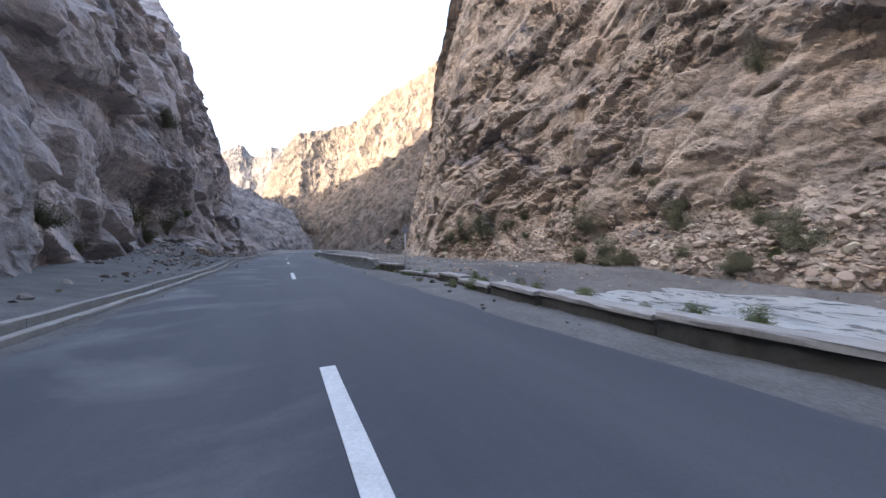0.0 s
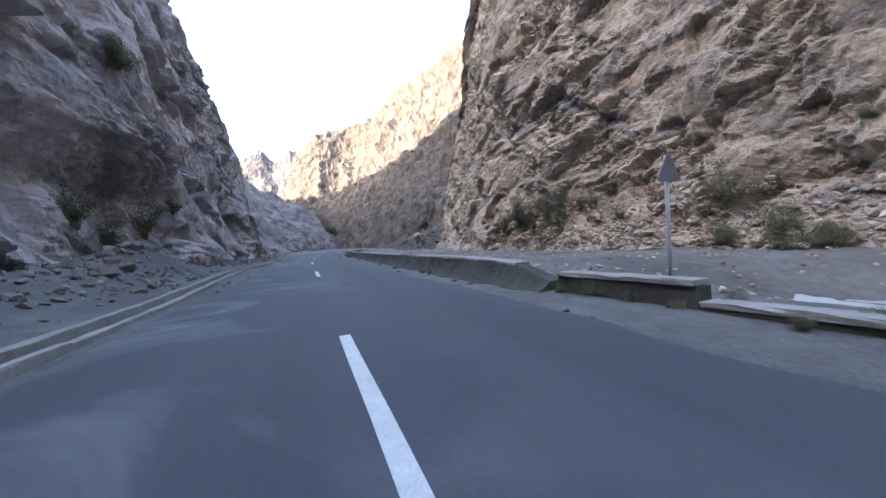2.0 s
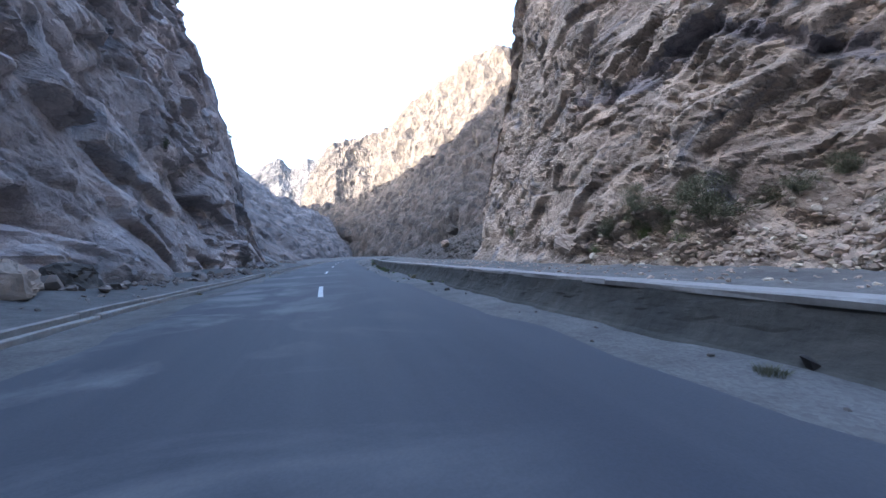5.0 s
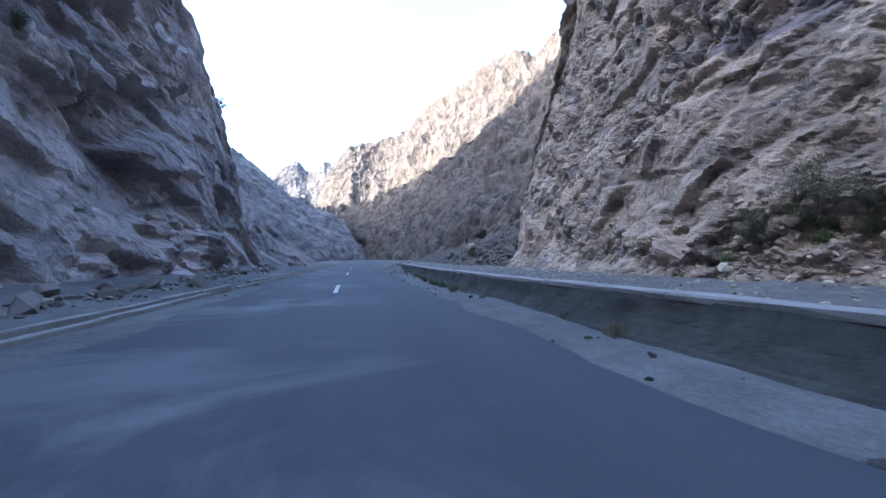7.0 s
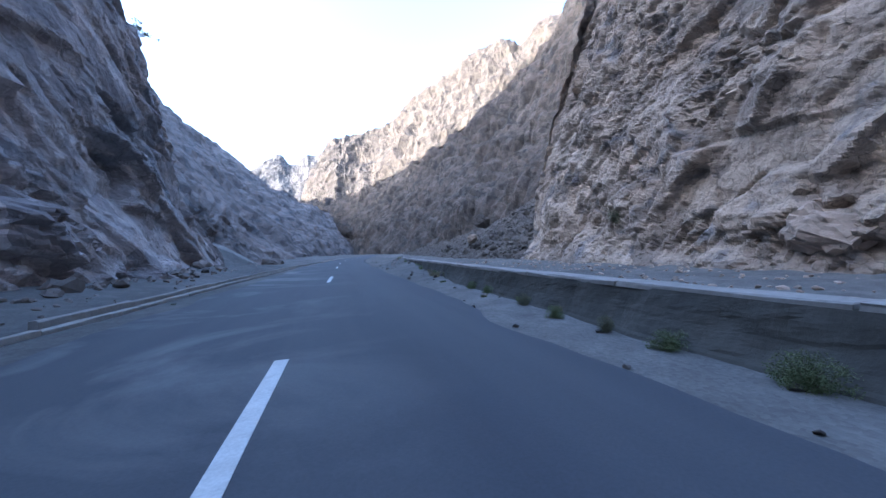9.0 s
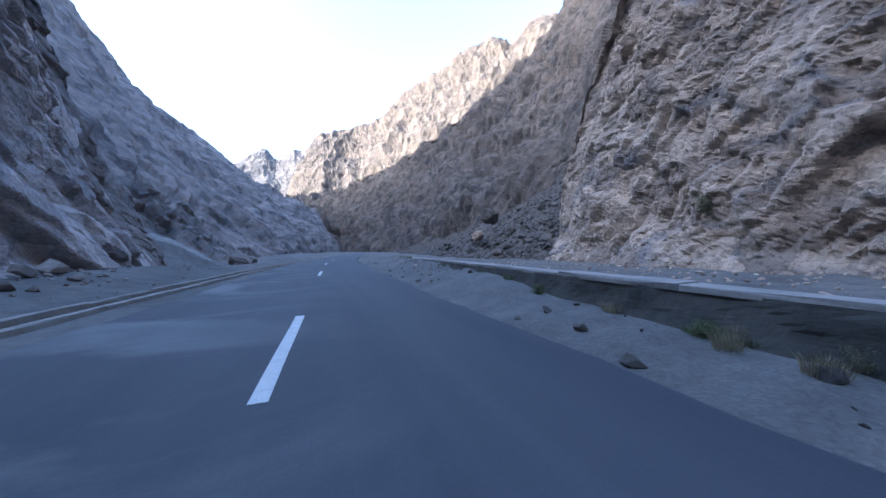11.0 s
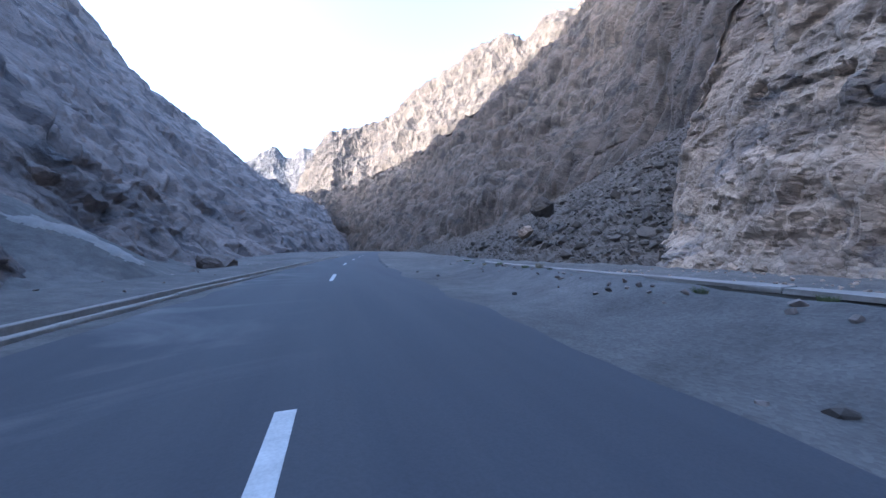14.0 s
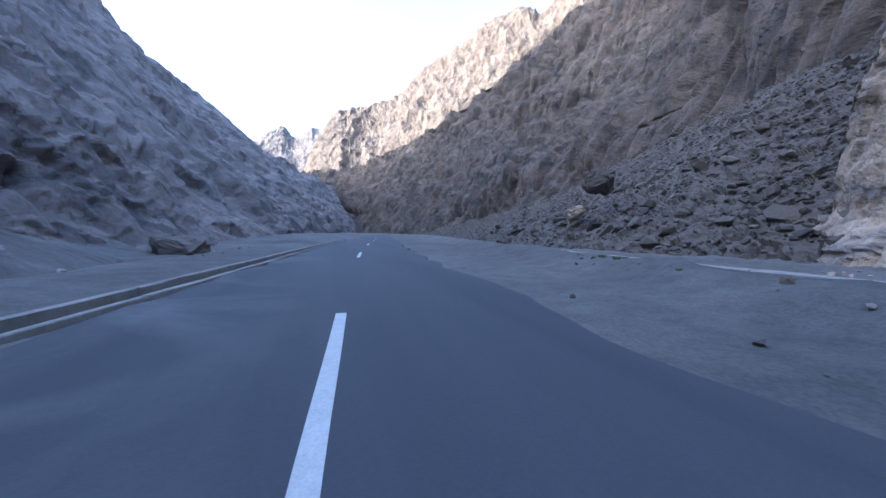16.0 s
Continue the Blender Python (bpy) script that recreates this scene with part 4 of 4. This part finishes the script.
bmesh.ops.recalc_face_normals(bm, faces=bm.faces)
# floor coloured dark like the wall's side, not like the kerbs
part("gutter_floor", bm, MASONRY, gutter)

# ---- parapet along the river ----
WALL_TOP = [(19.2, 0.1), (20.0, 0.3), (20.7, 0.48), (21.4, 0.58), (22.5, 0.6), (30, 0.6), (60, 0.6), (85, 0.62), (100, 0.45), (115, 0.34), (150, 0.2), (200, 0.1)]
parapet = new("parapet_wall")
tagged(parapet, "low stained masonry parapet wall with pale concrete coping", "wall", kind="structure")
wys = np.arange(19.6, 190.0, 0.12)
prof = [(-0.75, -0.5), (-0.6, -0.1), (-0.48, 0.04), (-0.4, 0.22), (-0.33, 0.42), (-0.28, 0.62), (-0.24, 0.82), (-0.2, 1.0), (0.2, 1.0), (0.22, 0.5), (0.25, 0.0), (0.3, -1.2)]
fine_h = np.linspace(0, len(prof) - 1, 34)
prof = list(zip(np.interp(fine_h, range(len(prof)), [a for a, _ in prof]), np.interp(fine_h, range(len(prof)), [h for _, h in prof])))
vv = []
tops = curve_at(WALL_TOP, wys)
mids = curve_at(WALL, wys)
for a, h in prof:
    zz = np.where(h > 0, h * tops, h)
    vv.append(np.stack([mids + a, wys, zz], 1))
vv = np.stack(vv, 1).reshape(-1, 3)
rel = 0.06 * fbm(vv / 0.9, 4, 805) + 0.012 * facets(vv / np.array([0.4, 0.5, 0.3]), 801, 0.5, 0.8)
vv[:, 0] -= rel
put_mesh("wall_body", grid_mesh("wall_body", vv, len(wys), len(prof), flip=True), MASONRY, parapet, "weather stained rubble masonry with shade in its dark colour")
for row in (0, len(wys) - 1):                # closed ends
    bm = bmesh.new()
    ring = [bm.verts.new(vv[row * len(prof) + i]) for i in range(len(prof))]
    bm.faces.new(ring if row == 0 else ring[::-1])
    bmesh.ops.triangulate(bm, faces=bm.faces)
    part("wall_end", bm, MASONRY, parapet)
y = 20.9
while y < 188:
    ln = krng.uniform(2.2, 3.4)
    gone = krng.random() < (0.04 if y < 100 else 0.15)
    if not gone:
        zt = float(curve_at(WALL_TOP, y))
        slope = (float(curve_at(WALL_TOP, y + ln)) - float(curve_at(WALL_TOP, y))) / ln
        slab("coping", WALL, y, y + ln - 0.03, 0.46, zt - 0.03, zt + 0.065 + krng.uniform(-0.012, 0.012), CONCRETE, parapet, krng, 0.018, 0.02, slope)
    y += ln

# an older, lower kerb wall before it, broken into lengths
OLD = [(-30, 5.2), (0, 4.95), (8, 5.1), (10, 5.35), (14, 5.45), (17, 5.3), (19.5, 4.98), (21, 4.85)]
old_wall = new("kerb_wall")
tagged(old_wall, "broken low concrete kerb wall half sunk in gravel", "kerb", kind="structure")
y = -26.0
while y < 18.9:
    ln = krng.uniform(1.6, 3.2)
    top = 0.27 + krng.uniform(-0.06, 0.04) - (0.07 if 12.0 < y < 15.0 else 0.0) + (0.12 if y > 15.0 else 0.0)
    end, shift, tip = min(19.9, y + ln - 0.05), krng.uniform(-0.1, 0.1), krng.uniform(-0.025, 0.025)
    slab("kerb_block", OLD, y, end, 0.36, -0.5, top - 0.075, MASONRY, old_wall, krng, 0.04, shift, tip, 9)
    slab("coping", OLD, y + 0.01, end - 0.02, 0.46, top - 0.07, top + 0.02, CONCRETE, old_wall, krng, 0.025, shift, tip, 9)
    y += ln


# ---- road sign ----
def tube(bm, p, q, r0, r1, n=8):
    p, q = Vector(p), Vector(q)
    d = (q - p).normalized()
    a = d.orthogonal().normalized()
    b = d.cross(a)
    ring = lambda c, r: [bm.verts.new(c + (a * math.cos(6.28318 * i / n) + b * math.sin(6.28318 * i / n)) * r) for i in range(n)]
    u, v = ring(p, r0), ring(q, r1)
    for i in range(n):
        j = (i + 1) % n
        bm.faces.new((u[i], u[j], v[j], v[i]))
    bm.faces.new(u[::-1])
    bm.faces.new(v)


def road_sign(at, turn):
    e = new("road_sign")
    e.matrix_basis = pose(*at, 0, 0, turn)
    tagged(e, "triangular grey backed warning sign on a steel post in the verge", "road sign")
    bm = bmesh.new()
    tube(bm, (0, 0, -0.3), (0, 0, 2.6), 0.034, 0.032, 10)
    part("post", bm, GALV, e, smooth=True)
    bm = bmesh.new()
    c = [(-0.3, 2.12), (0.3, 2.12), (0.0, 2.66)]
    pts = []
    for i in range(3):                      # corners cut round
        p, a, b = Vector(c[i]), Vector(c[i - 1]), Vector(c[(i + 1) % 3])
        pts += [p + (a - p).normalized() * 0.07, p + ((a - p).normalized() + (b - p).normalized()) * 0.025, p + (b - p).normalized() * 0.07]
    f = bm.faces.new([bm.verts.new((p.x, -0.045, p.y)) for p in pts])
    ext = bmesh.ops.extrude_face_region(bm, geom=[f])
    bmesh.ops.translate(bm, verts=[v for v in ext["geom"] if isinstance(v, bmesh.types.BMVert)], vec=(0, -0.012, 0))
    bmesh.ops.recalc_face_normals(bm, faces=bm.faces)
    part("panel", bm, SIGN_BACK, e)
    bm = bmesh.new()
    for z in (2.2, 2.42):
        bmesh.ops.create_cube(bm, size=1, matrix=pose(0, -0.038, z) @ Matrix.Diagonal((0.16, 0.02, 0.035, 1)))
    part("bracket", bm, GALV, e)
    return e


road_sign((5.75, 17.66, ground_z(5.75, 17.66)), -4)


# ---- plants ----
def leaf_cloud(clumps, per, size, rng, spread=0.5):
    """Small pointed leaves gathered in uneven clumps."""
    vs, fs = [], []
    for cx, cy, cz, cr in clumps:
        for _ in range(per):
            d = np.array([rng.gauss(0, 1), rng.gauss(0, 1), rng.gauss(0, 0.8)])
            d = d / np.linalg.norm(d) * cr * rng.random() ** spread
            c = np.array([cx, cy, cz]) + d
            a = np.array([rng.gauss(0, 1), rng.gauss(0, 1), rng.gauss(0, 1) + 0.6])
            a /= np.linalg.norm(a)
            b = np.cross(a, [rng.gauss(0, 1), rng.gauss(0, 1), rng.gauss(0, 1)])
            b /= np.linalg.norm(b)
            s = size * rng.uniform(0.6, 1.4)
            n = len(vs)
            vs += [c - a * s, c + b * s * 0.32, c + a * s, c - b * s * 0.32]
            fs.append((n, n + 1, n + 2, n + 3))
    return np.array(vs), np.array(fs)


def shrub(seed, leaf, tall=1.0, per=170, clumps=20, size=0.024):
    """A shrub about 1 m across, at the origin."""
    rng = random.Random(seed)
    e = new("shrub")
    cl = []
    bm = bmesh.new()
    for i in range(clumps):
        a, r, h = rng.uniform(0, 6.28), 0.5 * rng.random() ** 0.6, rng.uniform(0.12, 0.85) * tall
        r *= 1.15 - 0.45 * h / tall
        x, y = r * math.cos(a), r * math.sin(a)
        mid = (x * 0.45 + rng.uniform(-.05, .05), y * 0.45 + rng.uniform(-.05, .05), h * 0.55)
        tube(bm, (x * 0.1, y * 0.1, -0.12), mid, 0.008, 0.005, 5)
        tube(bm, mid, (x, y, h), 0.008, 0.003, 5)
        cl.append((x, y, h, rng.uniform(0.14, 0.28)))
        cl.append((*mid, rng.uniform(0.12, 0.2)))
    part("stem", bm, WOOD, e)
    v, f = leaf_cloud(cl, per, size, rng)
    put_mesh("foliage", raw_mesh("foliage", v, f), leaf, e)
    return tagged(e, category="shrub")


def grass_tuft(seed, leaf, n=260, high=0.34):
    rng = random.Random(seed)
    e = new("grass_tuft")
    vs, fs = [], []
    for _ in range(n):
        a, r = rng.uniform(0, 6.28), 0.28 * rng.random() ** 0.7
        x, y = r * math.cos(a), r * math.sin(a)
        h = high * rng.uniform(0.4, 1.1)
        ox, oy = (x * 0.9 + rng.gauss(0, 0.12)) * h * 1.6, (y * 0.9 + rng.gauss(0, 0.12)) * h * 1.6
        w = rng.uniform(0.003, 0.006)
        t = rng.uniform(0, 3.14)
        wx, wy = w * math.cos(t), w * math.sin(t)
        k = len(vs)
        vs += [(x - wx, y - wy, -0.05), (x + wx, y + wy, -0.05), (x + ox * 0.4 + wx, y + oy * 0.4 + wy, h * 0.6), (x + ox * 0.4 - wx, y + oy * 0.4 - wy, h * 0.6),
               (x + ox, y + oy, h), (x + ox + wx * 0.3, y + oy + wy * 0.3, h * 0.99)]
        fs += [(k, k + 1, k + 2, k + 3), (k + 3, k + 2, k + 5, k + 4)]
    put_mesh("foliage", raw_mesh("foliage", vs, fs), leaf, e)
    return tagged(e, category="grass")


KIND = [shrub(61, LEAF, 0.9), shrub(62, LEAF, 1.1, 170, 22), shrub(63, LEAF_GREEN, 0.8, 180, 18), shrub(64, LEAF_DRY, 0.8, 110, 16)]
prng = random.Random(71)
used = set()


def plant(kinds, k, x, y, z, s, label, group, lean=0.0):
    s *= 0.67 if kinds is KIND else 1.0
    m = Matrix.LocRotScale((x, y, z), Euler((prng.uniform(-.15, .15), lean, prng.uniform(0, 6.28))), (s * prng.uniform(0.9, 1.1), s * prng.uniform(0.9, 1.1), s * prng.uniform(0.8, 1.05)))
    if (id(kinds), k) in used:
        ob = copy_thing(kinds[k], m)
    else:
        used.add((id(kinds), k))
        ob = kinds[k]
        ob.matrix_basis = m
    return tagged(ob, label, group=group)


ON_RIGHT = [(17.2, 19, 4.2, 1), (34, 3.6, 2.6, 1), (28, 0.6, 2.3, 0), (17, 5, 2.2, 0), (14, 0.4, 2.4, 2), (20, 0.3, 2.2, 0), (60.5, 5, 1.8, 1), (47, 6.4, 2.3, 0), (62, 3.8, 1.7, 1),
            (56, 6.0, 2.8, 0), (56.5, 1.4, 2.0, 2), (59, 2.4, 2.2, 0), (61, 2.2, 2.6, 2), (57.5, 3.2, 2.2, 2), (89.5, 4.2, 2.4, 0), (52, 2.6, 1.6, 3), (44, 3.0, 1.5, 0), (40, 1.6, 1.4, 3),
            (37, 6.5, 1.3, 0), (25, 8.5, 1.6, 0), (22, 3.2, 1.7, 1), (51.5, 4.5, 3.0, 0), (54, 3.5, 2.6, 1), (49, 5.2, 2.5, 0), (64, 2.5, 1.5, 1), (58, 4.4, 2.8, 0), (35.5, 2.2, 2.0, 0), (29, -0.6, 2.0, 1), (15.5, 3.4, 1.8, 0), (12.5, 1.0, 1.8, 1), (49, 0.6, 1.8, 3), (66, 0.6, 1.5, 2)]
for y, z, s, k in ON_RIGHT:
    x, yy, zz = on_cliff(RIGHT_CO, y, z)
    plant(KIND, k, x + 0.1, yy, zz - 0.1 * s, s, "dry straw coloured shrub on the cliff" if k == 3 else "olive green shrub rooted in the rock cliff", "shrubs on the cliff", -0.25)
for y, z, s, k in [(38, 12.5, 1.9, 0), (45.5, 3.2, 2.0, 1), (42, 2.2, 2.2, 0), (37.5, 3.4, 1.4, 1), (18, 2.2, 1.5, 0), (47.5, 5.0, 1.3, 2), (24, 1.0, 1.0, 0), (60, 9, 0.8, 0), (72, 12, 0.8, 3)]:
    x, yy, zz = on_cliff(LEFT_CO, y, z)
    plant(KIND, k, x + 0.05, yy, zz - 0.1 * s, s, "dark olive shrub in a hollow of the cliff", "shrubs on the cliff", 0.3)
for x, y, s, k in [(4.9, 8.6, 0.42, 2), (5.0, 10.2, 0.32, 0), (4.6, 9.3, 0.3, 2), (5.5, 13.8, 0.4, 2), (6.7, 8.0, 0.35, 2), (7.0, 6.4, 0.32, 2), (5.6, 16.6, 0.35, 0), (5.3, 19.8, 0.3, 2), (7.3, 5.0, 0.3, 0), (7.4, 9.5, 0.5, 3),
                   (7.8, 7.2, 0.55, 2), (8.2, 10.8, 0.6, 0), (7.2, 12.4, 0.5, 2), (8.0, 14.6, 0.5, 3),
                   (5.4, 8.9, 0.43, 2), (5.7, 9.5, 0.35, 2), (5.1, 5.3, 0.35, 0), (5.0, 14.8, 0.35, 2), (5.0, 15.6, 0.29, 0), (5.6, 15.2, 0.35, 2), (6.6, 3.6, 0.41, 2), (7.4, 3.0, 0.52, 2),
                   (4.9, 18.6, 0.41, 2), (4.7, 19.3, 0.35, 2), (5.0, 17.9, 0.29, 0),
                   (4.0, 60.8, 0.35, 2), (3.95, 59.6, 0.41, 2), (4.05, 61.8, 0.29, 0), (4.0, 62.9, 0.26, 2), (4.2, 64.2, 0.32, 0), (4.5, 67.7, 0.35, 2), (4.4, 66.4, 0.29, 2), (4.8, 72.6, 0.32, 2), (4.9, 71.4, 0.26, 0),
                   (5.1, 76.0, 0.26, 2), (4.0, 26.2, 0.23, 2), (4.0, 31.5, 0.20, 0)]:
    plant(KIND, k, x, y, ground_z(x, y) - 0.02, s, "low bushy weed beside the kerb wall", "weeds on the verge")
for i in range(12):
    y = prng.uniform(3, 34)
    x, yy, zz = on_cliff(RIGHT_FOOT, y, prng.uniform(-1.6, 0.4))
    plant(KIND, prng.choice((0, 1, 1, 2)), x - 0.2, yy, zz - 0.05, prng.uniform(0.7, 1.3), "dark green bush at the water's edge below the cliff", "bushes along the river")

TUFT = [grass_tuft(81, LEAF_GREEN), grass_tuft(82, LEAF_DRY), grass_tuft(83, LEAF)]
for i in range(64):
    y = prng.choice((prng.uniform(3, 24), prng.uniform(22, 60), prng.uniform(56, 84), prng.uniform(84, 112)))
    if y < 21:
        x = prng.uniform(4.4, 7.2)
    else:
        x = float(curve_at(WALL, y)) - 0.32 - abs(prng.gauss(0, 0.35))
    k = prng.choice((0, 0, 1, 2))
    plant(TUFT, k, x, y, ground_z(x, y), prng.uniform(0.4, 0.85), "dry straw grass tuft beside the wall" if k == 1 else "green grass tuft beside the wall", "grass tufts on the verge")
for i in range(14):
    y = prng.uniform(8, 70)
    x = float(curve_at(GUTTER, y)) + prng.choice((prng.uniform(0.5, 0.9), -prng.uniform(0.7, 2.0)))
    plant(TUFT, prng.choice((1, 2)), x, y, ground_z(x, y), prng.uniform(0.3, 0.55), "small dry grass tuft beside the gutter", "grass tufts by the gutter")


def small_tree(at, high, seed):
    rng = random.Random(seed)
    e = new("tree")
    e.matrix_basis = pose(*at)
    tagged(e, "small sparse tree leaning out from the cliff edge", "tree")
    bm = bmesh.new()
    tips = []
    tube(bm, (0, 0, -0.3), (0.12, 0, 0.35 * high), 0.06, 0.045, 7)
    for i in range(9):
        a = rng.uniform(0, 6.28)
        base = Vector((0.12 * rng.uniform(0.6, 1), 0, high * rng.uniform(0.2, 0.36)))
        tip = base + Vector((math.cos(a) * rng.uniform(0.2, 0.45), math.sin(a) * rng.uniform(0.2, 0.45), rng.uniform(0.3, 0.65))) * high * 0.8
        tube(bm, base, tip, 0.026, 0.008, 5)
        for _ in range(4):
            t2 = base.lerp(tip, rng.uniform(0.5, 1)) + Vector((rng.gauss(0, .13), rng.gauss(0, .13), rng.gauss(0.05, .1))) * high
            tube(bm, base.lerp(tip, 0.6), t2, 0.01, 0.004, 4)
            tips.append((*t2, 0.09 * high * rng.uniform(0.7, 1.3)))
    part("trunk", bm, WOOD, e)
    v, f = leaf_cloud(tips, 60, 0.05 * high / 2, rng)
    put_mesh("crown", raw_mesh("crown", v, f), LEAF, e)
    return e


tx, ty, tz = on_cliff(LEFT_CO, 92.5, 19.2)
small_tree((tx - 0.2, ty, tz - 0.4), 2.4, 91)
